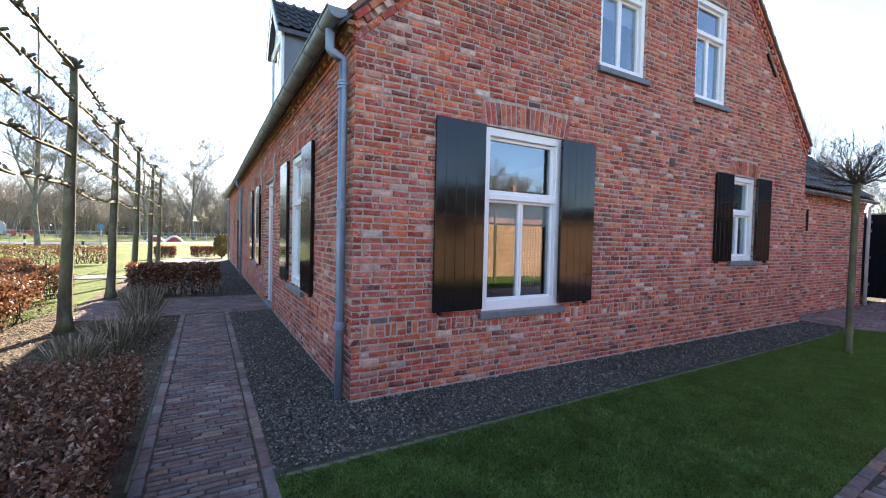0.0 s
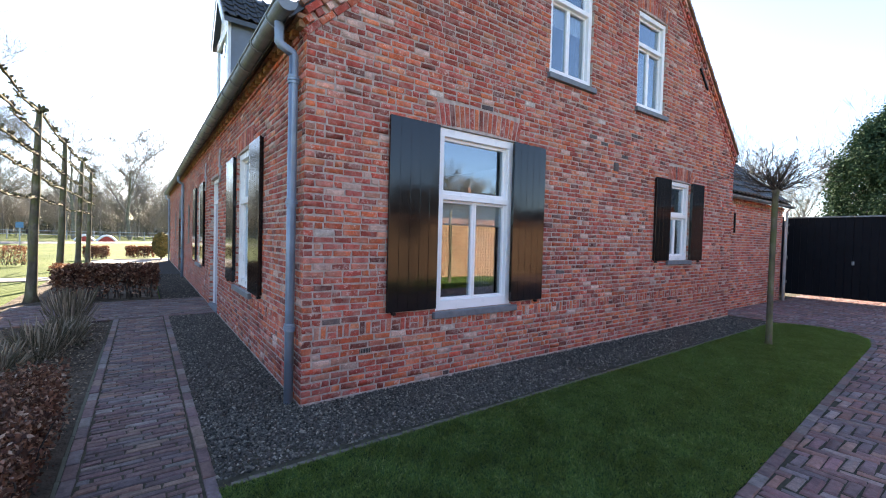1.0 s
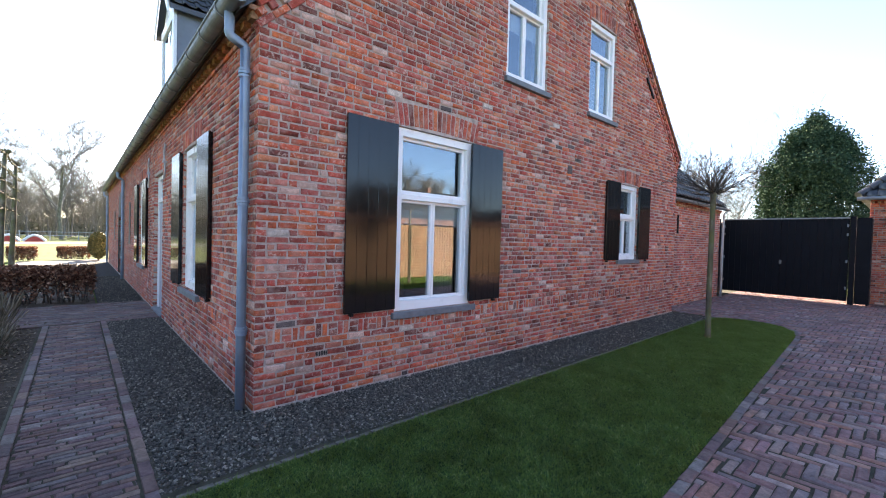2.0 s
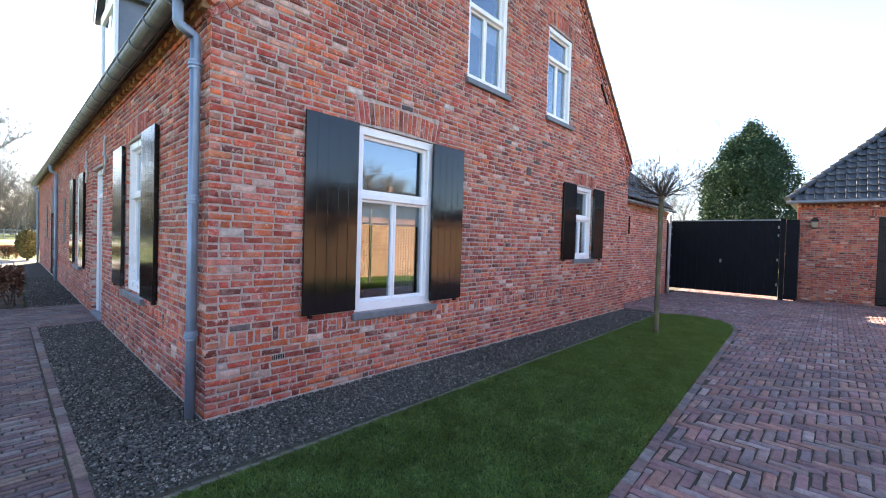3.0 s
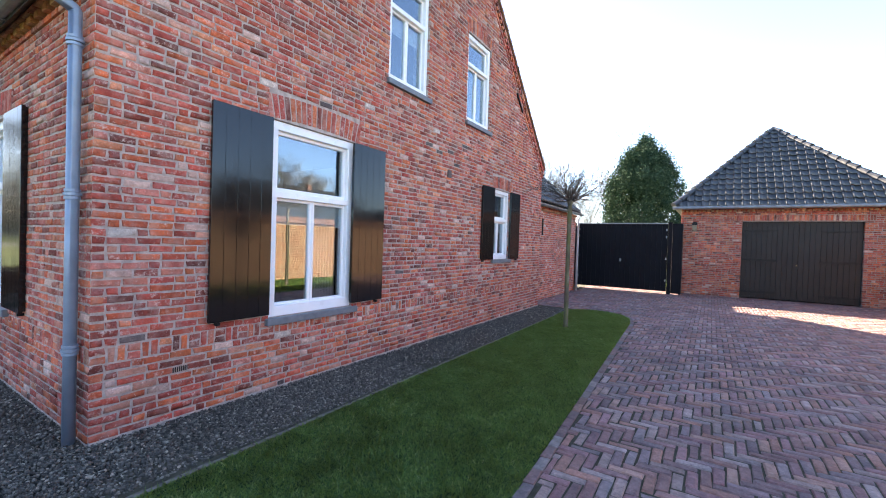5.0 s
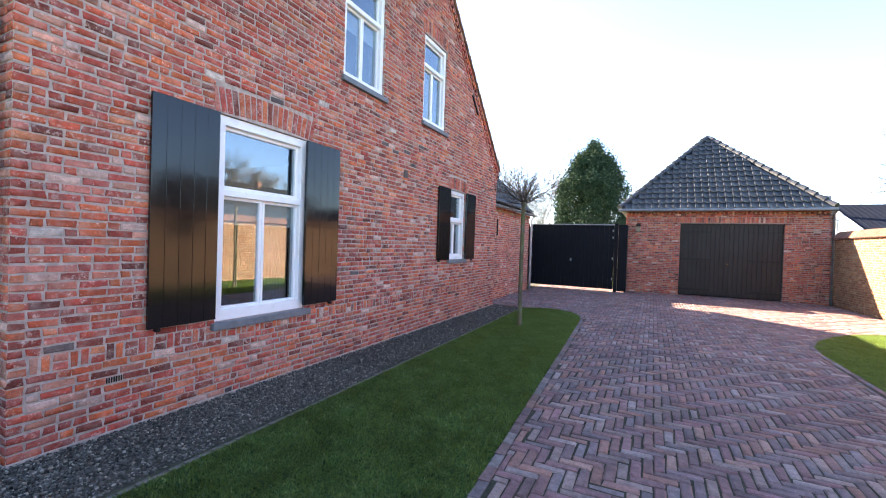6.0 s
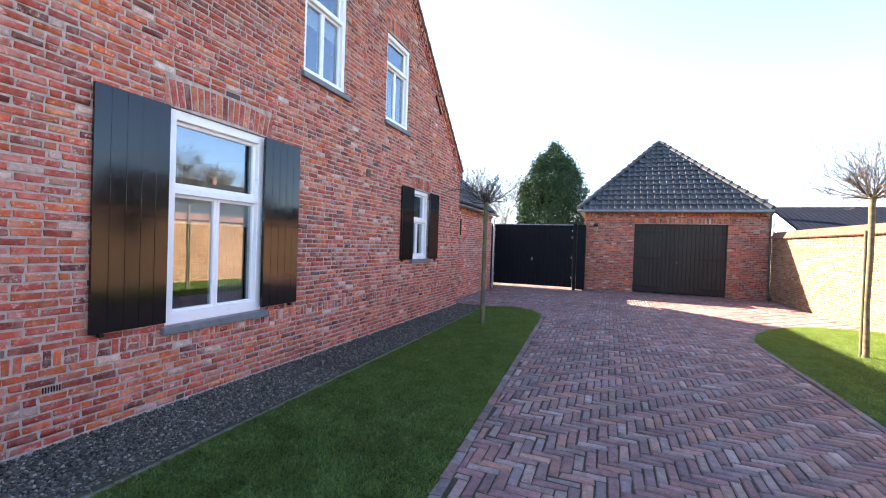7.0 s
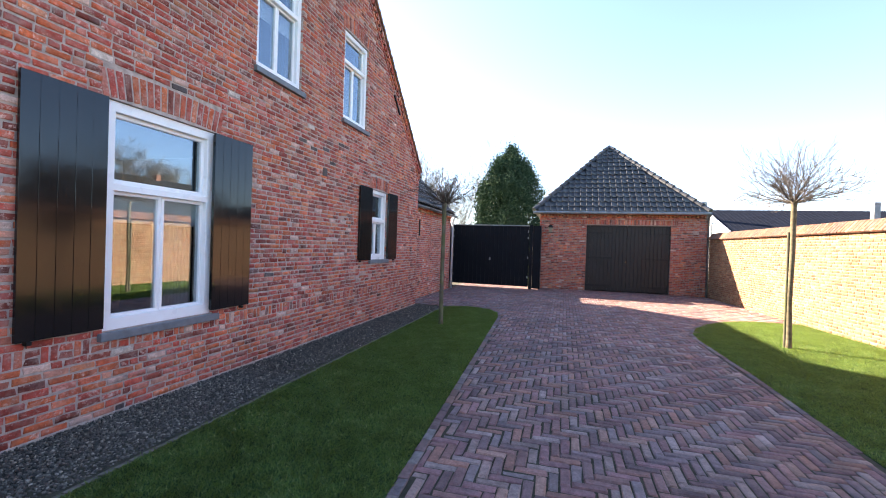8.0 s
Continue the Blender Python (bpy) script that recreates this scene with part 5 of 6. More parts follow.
def bare_tree(bm, base_p, height, spread, g, r0, levels=4, kids=4, seg=6, lean=0.0, first=0.35, crown=None):
    """A tapered trunk that forks into limbs and twigs."""
    def grow(p, d, length, r, lev):
        n = 3 if lev < levels else 2
        pts, rad, q, dd = [p], [r], Vector(p), Vector(d)
        for i in range(n):
            dd = (dd + Vector(g.normal(0, 0.10, 3)) + Vector((0, 0, 0.10))).normalized()
            q = q + dd * (length / n)
            pts.append(q.copy())
            rad.append(max(r * (1 - 0.62 * (i + 1) / n), 0.004 * r0 / 0.1))
        tube(bm if lev == 0 or crown is None else crown, pts, rad, max(3, seg - lev), caps=False)
        if lev >= levels:
            return
        m = kids + (1 if lev == 0 else 0)
        for k in range(m):
            t = first + (1 - first) * (k + g.uniform(0.2, 0.9)) / m if lev == 0 else g.uniform(0.25, 1.0)
            f = min(t * n, n - 1e-3)
            i = int(f)
            s = pts[i].lerp(pts[i + 1], f - i)
            az = g.uniform(0, 2 * math.pi)
            out = Vector((math.cos(az), math.sin(az), 0))
            nd = (dd * g.uniform(0.5, 0.9) + out * spread * g.uniform(0.6, 1.1)).normalized()
            grow(s, nd, length * g.uniform(0.5, 0.72), rad[i + 1] * 0.72 + rad[i] * 0.1, lev + 1)

    grow(Vector(base_p), Vector((lean, 0, 1)).normalized(), height * 0.62, r0, 0)
    return bm


def far_wood(name, spots, label, seed, hmin, hmax, material, levels=4):
    """A far belt of bare trees as one mass."""
    g = np.random.default_rng(seed)
    protos = []
    for k in range(5):
        bm = bare_tree(bmesh.new(), (0, 0, 0), 1.0, 0.55, g, 0.0115, levels, 5, 5)
        bmesh.ops.triangulate(bm, faces=bm.faces)
        bm.verts.index_update()
        protos.append((np.array([v.co[:] for v in bm.verts]), np.array([[v.index for v in f.verts] for f in bm.faces])))
        bm.free()
    vs, fs, n = [], [], 0
    for x, y in spots:
        v, f = protos[int(g.integers(0, 5))]
        h, a = g.uniform(hmin, hmax), g.uniform(0, 6.28)
        r = np.array([[math.cos(a), -math.sin(a), 0], [math.sin(a), math.cos(a), 0], [0, 0, 1]])
        vs.append((v @ r.T) * h * np.array([1.1, 1.1, 1.0]) + np.array([x, y, -0.1]))
        fs.append(f + n)
        n += len(v)
    ob = raw(name, np.concatenate(vs), np.concatenate(fs), material, None, label, "stuff")
    return tagged(ob, category="trees")


gw = np.random.default_rng(41)
far_wood("far_woods", [(gw.uniform(-120, 34), gw.uniform(100, 190)) for i in range(210)], "far belt of bare grey brown trees", 42, 10, 17, far_bark_mat)
far_wood("far_undergrowth", [(gw.uniform(-120, 34), gw.uniform(88, 150)) for i in range(430)], "bare undergrowth along the wood edge", 43, 4, 11, plain("dark bare brush", (0.21, 0.19, 0.16), 0.95, 0, 0.3, 0.3, 0.0), 4)
far_wood("garden_trees", [(gw.uniform(30, 60), gw.uniform(-2, 22)) for i in range(26)], "bare trees beyond the gate", 44, 7, 12, far_bark_mat)
far_wood("street_trees", [(gw.uniform(-30, 45), gw.uniform(-95, -65)) for i in range(26)], "bare trees beyond the garden wall", 45, 9, 14, far_bark_mat)


def single_tree(x, y, h, seed, r, label):
    t = thing("bare_tree", (x, y, -0.1), label, "tree", "bare trees by the road")
    head = bmesh.new()
    part("trunk", bare_tree(bmesh.new(), (x, y, -0.1), h, 0.8, np.random.default_rng(seed), r, 5, 5, 8, first=0.3, crown=head), road_bark_mat, t, smooth=True)
    part("crown", head, far_bark_mat, t, "bare limbs and fine twigs", "stuff")


single_tree(-14.0, 46, 15.5, 51, 0.24, "bare roadside tree with a slim grey trunk")
single_tree(-21.0, 88, 17, 52, 0.3, "bare tree with thin upright crown")
single_tree(-9.5, 78, 17, 53, 0.28, "bare tree at the meadow edge")
single_tree(-3.0, 84, 18.5, 54, 0.3, "bare tree with wide crown at the meadow edge")
single_tree(31.5, -36.0, 11.5, 55, 0.25, "bare tree behind the neighbour's roof")


def leafy(points, size, g, n_each=1, flat=0.0):
    """Small bent leaves at places."""
    p = np.repeat(np.asarray(points, float), n_each, 0)
    n = len(p)
    a = g.normal(0, 1, (n, 3))
    a /= np.linalg.norm(a, axis=1, keepdims=True)
    b = np.cross(a, g.normal(0, 1, (n, 3)))
    b /= np.linalg.norm(b, axis=1, keepdims=True)
    c = np.cross(a, b)
    s = size * g.uniform(0.6, 1.25, (n, 1))
    q = np.stack([p - a * s, p + b * s * 0.55 + c * s * 0.15, p + a * s, p - b * s * 0.55 + c * s * 0.15], 1)
    return q.reshape(-1, 3), np.concatenate([np.arange(4 * n).reshape(-1, 4)[:, [0, 1, 2]], np.arange(4 * n).reshape(-1, 4)[:, [0, 2, 3]]])


def hedge(x0, x1, y0, y1, h, n, seed, label, size=0.035, group="beech hedges", shade=leaf_mat, foot=0.2):
    """A clipped beech hedge: twigs within and dry leaves all over, thinner at the foot."""
    g = np.random.default_rng(seed)
    t = thing("beech_hedge", ((x0 + x1) / 2, (y0 + y1) / 2, 0), label, "hedge", group)
    bm = bmesh.new()
    m = int((x1 - x0 + y1 - y0) * 26)
    for i in range(m):
        x, y = g.uniform(x0 + 0.05, x1 - 0.05), g.uniform(y0 + 0.05, y1 - 0.05)
        p = Vector((x, y, -0.03))
        pts = [p]
        for k in range(4):
            p = p + Vector((g.normal(0, 0.05), g.normal(0, 0.05), h / 4 * g.uniform(0.8, 1.0)))
            pts.append(p)
        tube(bm, pts, [0.011, 0.009, 0.007, 0.005, 0.003], 4, False)
    part("brushwood", bm, twig_mat, t, "", "stuff")
    p = np.stack([g.uniform(x0, x1, n), g.uniform(y0, y1, n), h * g.uniform(0.03, 1.0, n) ** 0.75], 1)
    d = np.minimum.reduce([p[:, 0] - x0, x1 - p[:, 0], p[:, 1] - y0, y1 - p[:, 1], h - p[:, 2]])
    keep = g.random(n) < np.where(d < 0.12, 1.0, 0.3) * (foot + (1 - foot) * np.clip(p[:, 2] / (0.62 * h), 0, 1) ** (1 if foot > 0.1 else 2))
    p = p[keep] + g.normal(0, 0.022, (keep.sum(), 3))
    v, f = leafy(p, size, g)
    raw("leafage", v, f, shade, t, "dry russet beech leaves", "stuff")


hedge(-3.3, -1.60, -3.2, 0.55, 0.50, 170000, 61, "low clipped beech hedge with dry russet leaves beside the path", 0.0175)
hedge(-2.66, -0.86, 7.75, 8.35, 0.74, 15000, 62, "clipped beech hedge with dark dry leaves across the bed", 0.035, foot=0.05)
hedge(-4.6, -3.62, 2.2, 6.3, 0.72, 30000, 63, "sunlit beech hedge with orange brown leaves", 0.035, foot=0.1)
hedge(-6.6, -3.75, 8.1, 8.75, 0.70, 11000, 64, "sunlit beech hedge with orange brown leaves", 0.035)
hedge(-10.5, -5.0, 19.6, 20.4, 0.75, 9000, 65, "thin beech hedge with sparse leaves", 0.04)
hedge(-3.6, -2.6, 24.0, 24.6, 0.62, 4000, 66, "small beech hedge with orange leaves", 0.045)
hedge(-1.9, -0.6, 25.0, 25.7, 0.62, 4500, 67, "small beech hedge with orange leaves", 0.045)
hedge(-9.0, -5.6, 12.6, 13.2, 0.6, 9000, 68, "thin beech hedge with sparse leaves", 0.04)


def pleached_tree():
    """A trained lime: bare trunk and five tiers of level limbs with knobbly spurs."""
    g = np.random.default_rng(71)
    t = thing("pleached_tree", (0, 0, 0), "bare pleached lime tree trained flat on level tiers", "tree", "pleached trees in a row")
    pts = [(0, 0, -0.08), (0.01, 0, 0.12), (0.0, 0.01, 0.7), (0.015, -0.01, 1.5), (0, 0.012, 2.3), (0.01, 0, 3.1), (0, 0, 3.93)]
    part("trunk", tube(bmesh.new(), pts, [0.15, 0.098, 0.080, 0.076, 0.070, 0.060, 0.048], 12), bark_mat, t, smooth=True)
    for z in (2.15, 2.60, 3.02, 3.42, 3.86):
        for sg in (-1, 1):
            bm = bmesh.new()
            p, pp, rr = Vector((0, 0, z)), [Vector((0, 0, z - 0.02))], [0.032]
            n = 10
            for i in range(n):
                p = p + Vector((g.normal(0, 0.008), sg * 0.189, g.normal(0, 0.009) - 0.004))
                pp.append(p.copy())
                rr.append(0.030 - 0.014 * (i + 1) / n)
            tube(bm, pp, rr, 7)
            for q in pp[1:]:
                for j in range(int(g.integers(1, 4))):
                    d = Vector((g.normal(0, 0.6), g.normal(0, 0.5), g.uniform(0.1, 1.0))).normalized()
                    s = q + Vector((0, g.uniform(-0.09, 0.09), 0))
                    e = s + d * g.uniform(0.04, 0.10)
                    tube(bm, [s, s.lerp(e, 0.6), e], [0.012, 0.020, 0.013], 5)
            part("limb", bm, bark_mat, t)
    bm = bmesh.new()
    for j in range(14):
        d = Vector((g.normal(0, 0.7), g.normal(0, 0.7), g.uniform(0.1, 1.0))).normalized()
        tube(bm, [(0, 0, 3.88), Vector((0, 0, 3.88)) + d * 0.16], [0.03, 0.022], 5)
    part("pollard_head", bm, bark_mat, t)
    return t


plea = pleached_tree()
plea.matrix_basis = pose(-2.97, 4.45, 0, 0, 2.0, 0)
WORLD[plea] = pose(-2.97, 4.45, 0, 0, 2.0, 0)
for i, (y, a) in enumerate(((0.75, 180), (8.15, 180), (11.85, 0), (15.55, 180), (19.0, 0))):
    copy_thing(plea, pose(-3.02 + 0.03 * (i % 2), y, 0, 0, 1.8 if a == 0 else -1.8, a))
stake = thing("bamboo_stake", (-2.93, 3.3, 2.0), "thin upright cane tied to the trained limbs", "stake")
part("cane", tube(bmesh.new(), [(-2.93, 3.32, 2.05), (-2.93, 3.30, 4.2)], 0.011, 6), plain("grey cane", (0.2, 0.18, 0.14), 0.8), stake)


def globe_tree(x, y, seed, material, label, stake_at=None, zc=2.42, rad=0.78, high=0.95, rise=0.12, limbs=42, thick=0.010):
    """A small grafted tree: a straight stem under a bare, wide head of twigs."""
    g = np.random.default_rng(seed)
    t = thing("globe_tree", (x, y, 0), label, "tree", "bare globe trees")
    pts = [(x, y, -0.06), (x, y, 0.05), (x + 0.012, y + 0.01, 0.8), (x - 0.01, y, 1.6), (x, y, zc - 0.1), (x, y, zc)]
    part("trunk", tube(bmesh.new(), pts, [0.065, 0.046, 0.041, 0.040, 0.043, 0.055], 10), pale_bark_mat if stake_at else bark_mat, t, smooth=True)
    bm = bmesh.new()

    def twig(p, d, length, r, lev):
        n = 4
        pp, rr, q, dd = [p], [r], Vector(p), Vector(d)
        for i in range(n):
            dd = (dd + Vector(g.normal(0, 0.10, 3)) + Vector((0, 0, 0.035))).normalized()
            q = q + dd * length / n
            pp.append(q.copy())
            rr.append(max(0.0019, r * (1 - 0.7 * (i + 1) / n)))
        tube(bm, pp, rr, 4 if lev else 5, False)
        if lev < 3:
            for k in range(4 if lev == 0 else 3):
                i = int(g.integers(1, n + 1))
                nd = (dd + Vector(g.normal(0, 0.40, 3))).normalized()
                twig(pp[i], nd, length * g.uniform(0.45, 0.7), rr[i] * 0.8, lev + 1)

    for k in range(limbs):
        az, el = k * 2.4 + g.uniform(-0.2, 0.2), rise + (1.32 - rise) * (k / (limbs - 1)) ** 1.5
        d = Vector((math.cos(az) * math.cos(el), math.sin(az) * math.cos(el), math.sin(el)))
        twig(Vector((x, y, zc - 0.03)), d, rad * (0.80 if el < 0.5 else 0.52 * high / rad), thick, 0)
    part("crown", bm, material, t, "bare spreading twigs")
    if stake_at:
        sx, sy = stake_at
        part("support_stake", tube(bmesh.new(), [(sx, sy, -0.05), (sx, sy, 1.98)], 0.021, 10), bark_mat, t, "dark round wooden stake")


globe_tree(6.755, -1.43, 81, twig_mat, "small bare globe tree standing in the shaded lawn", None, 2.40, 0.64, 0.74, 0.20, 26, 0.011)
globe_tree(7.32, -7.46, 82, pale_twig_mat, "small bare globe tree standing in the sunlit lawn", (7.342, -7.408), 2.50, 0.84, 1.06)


def lavender(x, y, seed, r=0.34, h=0.5):
    g = np.random.default_rng(seed)
    t = thing("lavender", (x, y, 0), "dry grey lavender clump with spiky stalks", "plant", "lavender clumps")
    bm = bmesh.new()
    for i in range(170):
        a, q = g.uniform(0, 6.28), r * 0.35 * g.random() ** 0.5
        p = Vector((x + q * math.cos(a), y + q * math.sin(a), -0.02))
        o = Vector((math.cos(a), math.sin(a), 0)) * g.uniform(0.1, 1.0) * r * 0.8
        e = p + o + Vector((0, 0, h * g.uniform(0.45, 1.0)))
        tube(bm, [p, p.lerp(e, 0.5) + Vector(g.normal(0, 0.015, 3)), e - (e - p) * 0.1, e], [0.0026, 0.0022, 0.0062, 0.003], 4, False)
    part("stalk_tuft", bm, lav_mat, t, "", "stuff")
    pts = np.stack([x + g.normal(0, r * 0.5, 420), y + g.normal(0, r * 0.42, 420), np.abs(g.normal(0, 0.10, 420))], 1)
    v, f = leafy(pts, 0.022, g)
    raw("foliage", v, f, lav_mat, t, "grey green narrow leaves", "stuff")


for i, (x, y, r, h) in enumerate(((-2.02, 4.6, 0.36, 0.66), (-2.12, 2.9, 0.36, 0.5), (-2.35, 2.1, 0.32, 0.42), (-1.95, 3.6, 0.28, 0.38))):
    lavender(x, y, 90 + i, r, h)


def conifer(x, y, h, r, seed):
    g = np.random.default_rng(seed)
    t = thing("conifer", (x, y, 0), "tall dense dark green conifer behind the gate", "tree")
    part("trunk", tube(bmesh.new(), [(x, y, -0.1), (x, y, h * 0.9)], [0.25, 0.04], 8), bark_mat, t)
    ps = []
    for i in range(260):
        z = h * (0.06 + 0.94 * g.random() ** 0.85)
        f = z / h
        prof = r * (0.80 + 0.15 * min(f, 0.45) / 0.45 if f < 0.45 else max(0.06, 0.95 * (1 - ((f - 0.45) / 0.55) ** 3.0))) * (g.uniform(0.8, 1.04) if i % 3 else g.uniform(0.1, 0.6))
        a = g.uniform(0, 6.28)
        c = np.array([x + prof * math.cos(a), y + prof * math.sin(a), z])
        m = 380
        s = 0.24 * (1.15 - 0.45 * f)
        q = c + g.normal(0, 1, (m, 3)) * np.array([s, s, s * 1.7])
        ps.append(q)
    v, f = leafy(np.concatenate(ps), 0.062, g)
    raw("crown", v, f, conifer_mat, t, "dense blue green needle sprays", "stuff")


conifer(26.0, -0.22, 7.6, 2.12, 101)


def shrub(x, y, rx, h, seed, label):
    g = np.random.default_rng(seed)
    t = thing("shrub", (x, y, 0), label, "shrub")
    part("stem", tube(bmesh.new(), [(x, y, -0.1), (x, y, h * 0.7)], [0.06, 0.02], 6), twig_mat, t)
    n = 7000
    d = g.normal(0, 1, (n, 3))
    d /= np.linalg.norm(d, axis=1, keepdims=True)
    p = np.array([x, y, h * 0.52]) + d * np.array([rx, rx, h * 0.48]) * g.uniform(0.75, 1.05, (n, 1))
    v, f = leafy(p, 0.05, g)
    raw("leafage", v, f, shrub_mat, t, "", "stuff")


shrub(-0.30, 24.6, 0.42, 1.4, 111, "rounded olive brown evergreen shrub by the house corner")


def leaf_litter(seed=120):
    """Dry fallen leaves lying flat on the soil."""
    g = np.random.default_rng(seed)
    n = 16000
    p = np.stack([g.uniform(-4.15, -1.58, n), g.uniform(0.4, 7.3, n), g.uniform(-0.014, 0.006, n)], 1)
    p = p[~((p[:, 1] > 5.1) & (p[:, 0] > -3.25))]
    v, f = leafy(p, 0.02, g)
    v[:, 2] = -0.012 + (v[:, 2] + 0.012) * 0.35
    raw("leaf_litter", v, f, litter_mat, planting_bed, "dry brown leaves fallen on the soil", "stuff")


leaf_litter()
gt = np.random.default_rng(130)
tn = 60000
tp = np.stack([gt.uniform(-150, 45, tn), gt.uniform(150, 200, tn), 7.5 * gt.random(tn) ** 1.4], 1)
tp[:, 2] *= 0.85 + 0.25 * np.sin(tp[:, 0] * 0.21 + 1.3 * np.sin(tp[:, 0] * 0.053))
v, f = leafy(tp, 0.55, gt)
tagged(raw("far_thicket", v, f, thicket_mat, None, "dull grey green thicket behind the far trees", "stuff"), category="bushes")

# ---- the road and its furniture ----
tagged(sheet("road", [(-120, 66), (-14, 50), (6, 62), (40, 66), (40, 74), (6, 70), (-14, 59), (-120, 76)], -0.05, road_mat, "pale sunlit country road", 0.03), category="road")
tagged(sheet("farm_track", [(-30, 14.5), (-4.2, 13.3), (0, 13.6), (0, 14.7), (-4.2, 14.4), (-30, 15.8)], -0.06, road_mat, "narrow pale path across the grass", 0.02), category="path")
tagged(sheet("forecourt", [(-3.2, 21.0), (0.0, 21.0), (3.0, 24.0), (3.0, 26.5), (-3.2, 24.0)], -0.055, road_mat, "pale paved corner beyond the house", 0.02), category="paving")


def post_sign(x, y, h, kind_, label):
    t = thing("road_sign", (x, y, -0.09), label, "sign", "signs along the road")
    part("post", tube(bmesh.new(), [(x, y, -0.12), (x, y, h)], 0.04, 8), grey_mat, t)
    if kind_ == "round":
        part("sign_plate", tube(bmesh.new(), [(x, y - 0.06, h), (x, y - 0.045, h)], 0.33, 24), grey_mat, t, "round grey sign plate seen from behind")
    elif kind_ == "blue":
        part("sign_plate", boxed(x - 0.2, x + 0.2, y - 0.06, y - 0.04, h - 0.28, h + 0.12, 0.01), blue_mat, t, "square blue sign plate")
    else:
        for k in range(3):
            bm = bmesh.new()
            poly_prism(bm, [(x - 1.5 + k * 1.2, y - 0.06, h - 0.25), (x - 0.7 + k * 1.2, y - 0.06, h - 0.02), (x - 0.7 + k * 1.2, y - 0.06, h - 0.48)], (0, 0.02, 0))
            part("arrow_plate", bm, red_mat, t, "small red arrow plate")
        part("sign_plate", boxed(x - 1.7, x + 1.9, y - 0.035, y - 0.02, h - 0.27, h - 0.23, 0.005), grey_mat, t)


post_sign(-9.3, 22.5, 1.5, "round", "round grey traffic sign on a thin post")
post_sign(-17.6, 52.0, 1.25, "arrows", "row of small red direction arrows on a rail")
post_sign(-8.1, 37.0, 1.75, "blue", "blue square road sign on a post")


def bollard(x, y, h):
    t = thing("marker_post", (x, y, -0.09), "black and white striped marker post", "post", "marker posts")
    for k in range(5):
        part("band", tube(bmesh.new(), [(x, y, -0.12 + k * h / 5), (x, y, -0.12 + (k + 1) * h / 5 - 0.002)], 0.06, 10), black_mat if k % 2 == 0 else white_mat, t)


bollard(-11.0, 32.0, 1.1)
bollard(-6.6, 24.0, 1.0)
post = thing("garden_post", (-3.55, 11.4, -0.09), "thin dark garden post with a small lamp head", "post")
part("pole", tube(bmesh.new(), [(-3.55, 11.4, -0.12), (-3.55, 11.4, 1.35)], 0.022, 8), black_mat, post)
part("head", boxed(-3.60, -3.50, 11.35, 11.45, 1.35, 1.47, 0.01), black_mat, post)
fence = thing("paddock_fence", (-10, 62, -0.1), "pale grey paddock fence of posts and two rails", "fence")
for i in range(17):
    x = -34 + i * 3.0
    part("post", boxed(x - 0.05, x + 0.05, 75.94, 76.06, -0.1, 1.25, 0.01), grey_mat, fence)
for z in (0.6, 1.1):
    part("rail", boxed(-34, 14, 75.9, 75.94, z - 0.04, z + 0.04), grey_mat, fence)
for x in (-7.2, -5.0):
    j = thing("jump_arch", (x, 66, -0.1), "red and white arched jump obstacle on the paddock", "obstacle", "jump obstacles")
    pts = [(x - 1.0 + 2.0 * k / 10, 66, 0.0 + 0.7 * math.sin(math.pi * k / 10)) for k in range(11)]
    part("arch", tube(bmesh.new(), pts, 0.14, 8), white_mat, j)
    bm = bmesh.new()
    poly_prism(bm, [(p[0], 66.02, p[2] - 0.1) for p in pts], (0, 0.1, 0))
    part("panel", bm, red_mat, j, "dull red panel")

# ---- pavers, laid last ----
def herringbone(x0, x1, y0, y1, unit, joint, keep):
    """Blocks three units long, turn about, over a rectangle."""
    n = 3
    nx, ny = int((x1 - x0) / unit), int((y1 - y0) / unit)
    i, j = np.meshgrid(np.arange(-n, nx + n), np.arange(-n, ny + n), indexing="ij")
    r = (i + j) % (2 * n)
    out = []
    for a, b in np.argwhere(r == 0):
        out.append((a - n, b - n, n, 1))
    for a, b in np.argwhere(r == 2 * n - 1):
        out.append((a - n, b - n - n + 1, 1, n))
    o = np.array(out, float)
    bx = np.stack([x0 + o[:, 0] * unit + joint / 2, x0 + (o[:, 0] + o[:, 2]) * unit - joint / 2, y0 + o[:, 1] * unit + joint / 2, y0 + (o[:, 1] + o[:, 3]) * unit - joint / 2], 1)
    c = keep((bx[:, 0] + bx[:, 1]) / 2, (bx[:, 2] + bx[:, 3]) / 2)
    bx = bx[c]
    return np.concatenate([bx, np.zeros((len(bx), 1)), np.full((len(bx), 1), -0.04)], 1)


def on_drive(x, y):
    ok = (y < 0.3) & (y > -9.35) & ~inside(LAWN1, x, y) & ~inside(LAWN2, x, y + 0.05) & ~inside(LAWN1, x - 0.08, y)
    ok &= ~((y > lawn_edge(x) + 0.0) & (x < 8.3)) & (y > garden_wall_y(x) + 0.02)
    ok &= ~((x < 9.25) & (y > -0.85))
    return ok


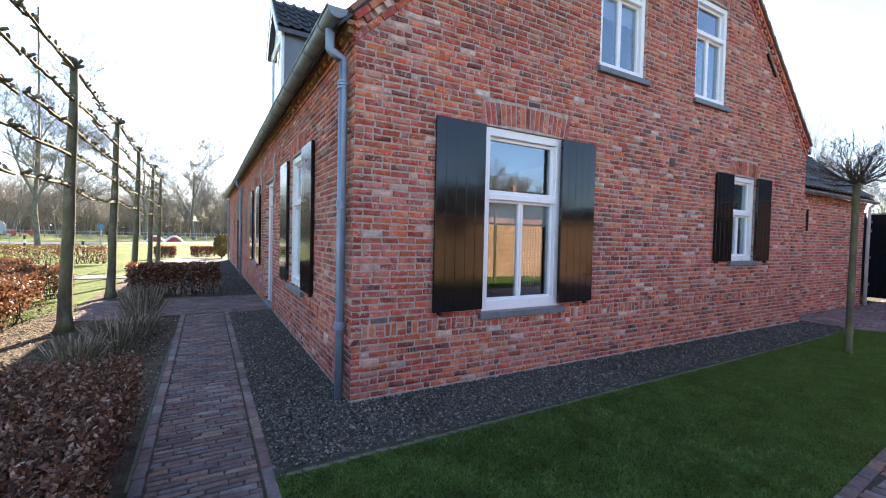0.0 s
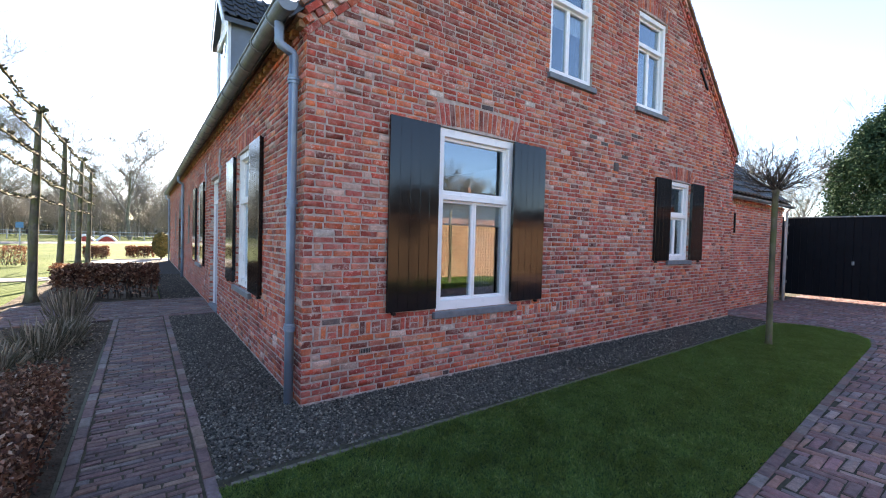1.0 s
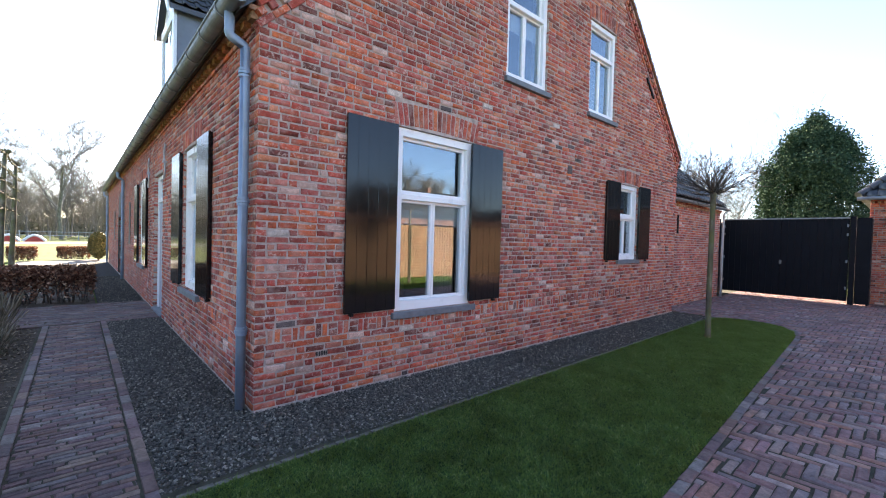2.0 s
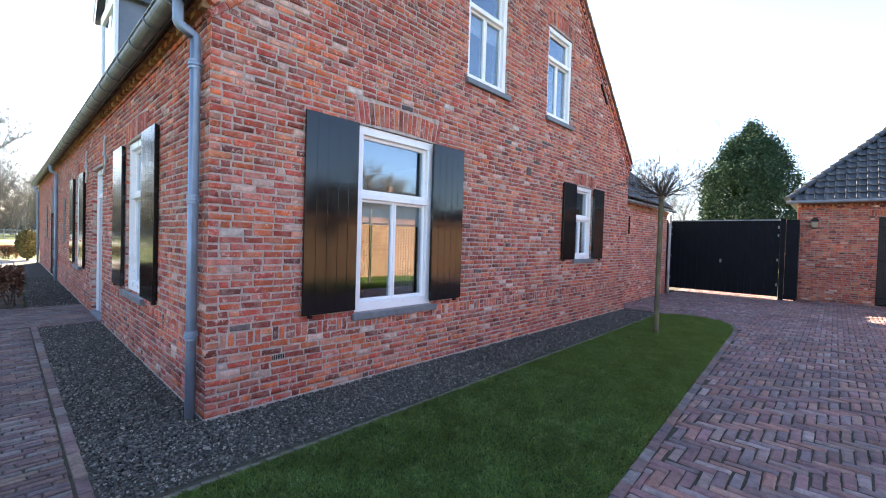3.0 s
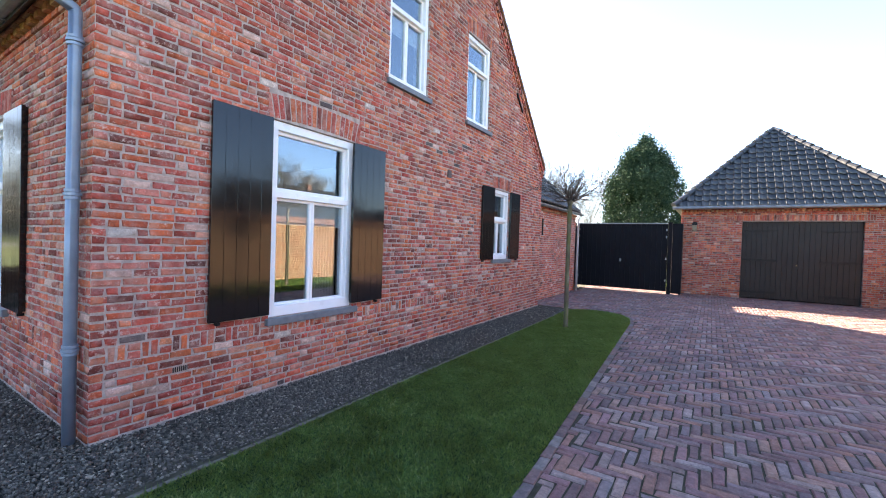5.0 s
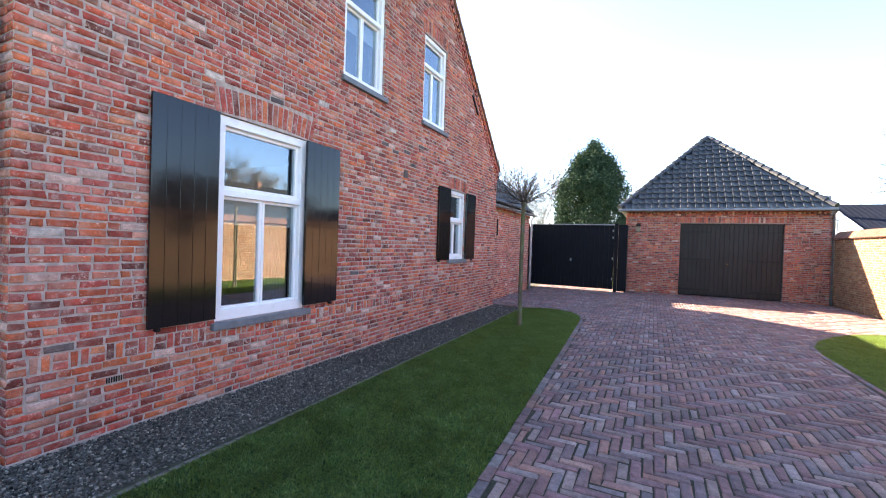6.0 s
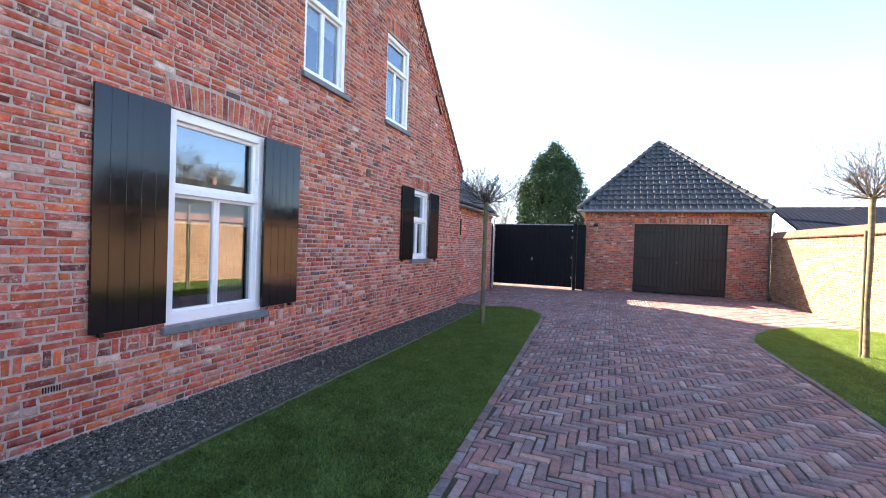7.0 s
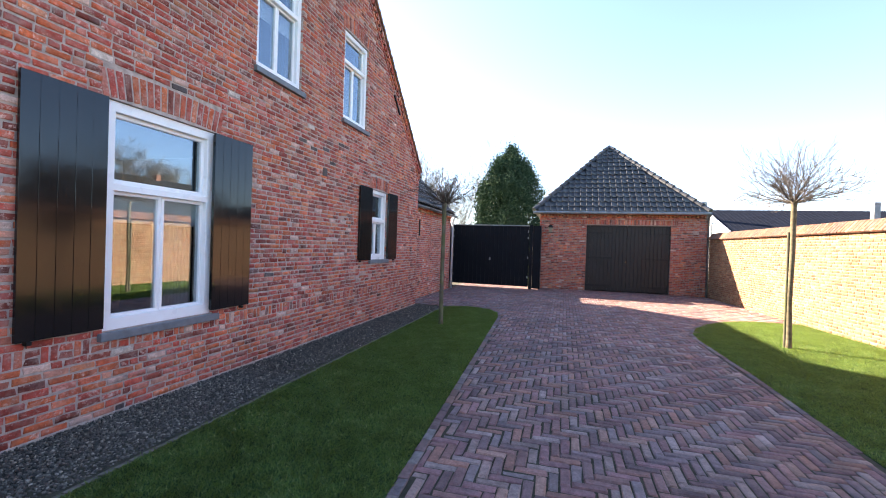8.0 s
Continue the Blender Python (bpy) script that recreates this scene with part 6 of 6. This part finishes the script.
FLAT = ((0, 0, 0), (1, 0, 0), (0, 1, 0), (0, 0, 1))
g7 = np.random.default_rng(26)
hb = herringbone(-3.0, 15.9, -9.3, 0.3, 0.077, 0.0085, on_drive)
trim = hb[:, 0] < 8.2
hb[trim, 3] = np.minimum(hb[trim, 3], lawn_edge(hb[trim, 0]) - 0.078)
trim = hb[:, 0] < 7.4
hb[trim, 2] = np.where(hb[trim, 2] < -5.0, np.maximum(hb[trim, 2], -6.04), hb[trim, 2])
hb = hb[(hb[:, 3] - hb[:, 2] > 0.03)]
hb[:, 4] += g7.normal(0, 0.0022, len(hb))
pieces("paver", FLAT, hb, paver_mat, driveway, g7, lambda x, y: math.hypot(x - 1.6, y + 3.6), 300, "paving", 0.011, 0.004, "joined clinker pavers in herringbone bond")


def edging(loop, parent, length=0.2, width=0.07, material=paver_mat, top=0.004):
    """A row of bricks set along a line."""
    me = {}
    for (x0, y0), (x1, y1) in zip(loop, loop[1:]):
        d = math.hypot(x1 - x0, y1 - y0)
        n = max(1, round(d / length))
        key = round(d / n, 3)
        if key not in me:
            vs, fs = merge_boxes(FLAT, [(-key / 2 + 0.003, key / 2 - 0.003, -width / 2, width / 2, top, -0.05)], g7, 0.006, 0.0025)
            m = bpy.data.meshes.new("edging_brick")
            m.from_pydata([tuple(p) for p in vs], [], [tuple(int(i) for i in f) for f in fs])
            m.materials.append(material)
            me[key] = m
        for i in range(n):
            t = (i + 0.5) / n
            ob = new("edging_brick", me[key])
            put_under(ob, parent, pose(x0 + (x1 - x0) * t, y0 + (y1 - y0) * t, g7.normal(0, 0.002), 0, 0, math.degrees(math.atan2(y1 - y0, x1 - x0)) + g7.normal(0, 0.6)))


edging([(x, lawn_edge(x) - 0.04) for x in (-0.7, 2.0, 4.0, 6.0, 8.0)] + [(x + 0.035, y - 0.02) for x, y in tip], driveway, material=path_mat)
edging([(-0.70, grav_edge(-0.7) - 0.02), (4.0, grav_edge(4.0) - 0.02), (8.9, grav_edge(8.9) - 0.02)], gravel_front, 0.10, 0.05, stone_edge_mat, -0.007)
edging([(x, y + 0.04) for x, y in LAWN2[1:10]], driveway, material=path_mat)
# garden path: cross bricks between two borders, then the cross path to the door
def rowlock(x0, x1, y0, y1, length, width, joint, g):
    out, y, k = [], y0, 0
    while y < y1 - width / 2:
        x = x0 - (length / 2 if k % 2 else 0) + 0.03 * math.sin(k * 2.1)
        while x < x1 - 0.02:
            a, b = max(x, x0), min(x + length, x1)
            if b - a > 0.012:
                out.append((a + joint / 2, b - joint / 2, y + joint / 2, y + width - joint / 2, g.normal(0, 0.0018), -0.04))
            x += length
        y += width
        k += 1
    return out


g8 = np.random.default_rng(27)
rows = rowlock(-1.455, -0.845, -2.85, 5.15, 0.205, 0.058, 0.010, g8)
pieces("paver", FLAT, rows, path_mat, garden_path, g8, lambda x, y: abs(y - 0.3), 300, "paving", 0.007, 0.0028, "joined path pavers")
rows = rowlock(-3.15, 0.0, 5.25, 7.35, 0.205, 0.058, 0.008, g8)
pieces("paver", FLAT, rows, path_mat, garden_path, g8, None, 0, "cross_paving", 0.006, 0.0018, "joined path pavers before the front door")
edging([(-1.495, -2.85), (-1.495, 5.2)], garden_path, 0.205, 0.07, path_mat)
edging([(-0.80, -2.85), (-0.80, 5.2)], garden_path, 0.205, 0.07, path_mat)
edging([(-3.15, 5.21), (-1.5, 5.21)], garden_path, 0.205, 0.07, path_mat)
edging([(-0.8, 5.21), (-0.02, 5.21)], garden_path, 0.205, 0.07, path_mat)
edging([(-3.15, 7.38), (-0.02, 7.38)], garden_path, 0.205, 0.07, path_mat)
edging([(-1.545, -0.7), (-1.545, 3.4)], garden_path, 0.33, 0.022, moss_mat, 0.0)
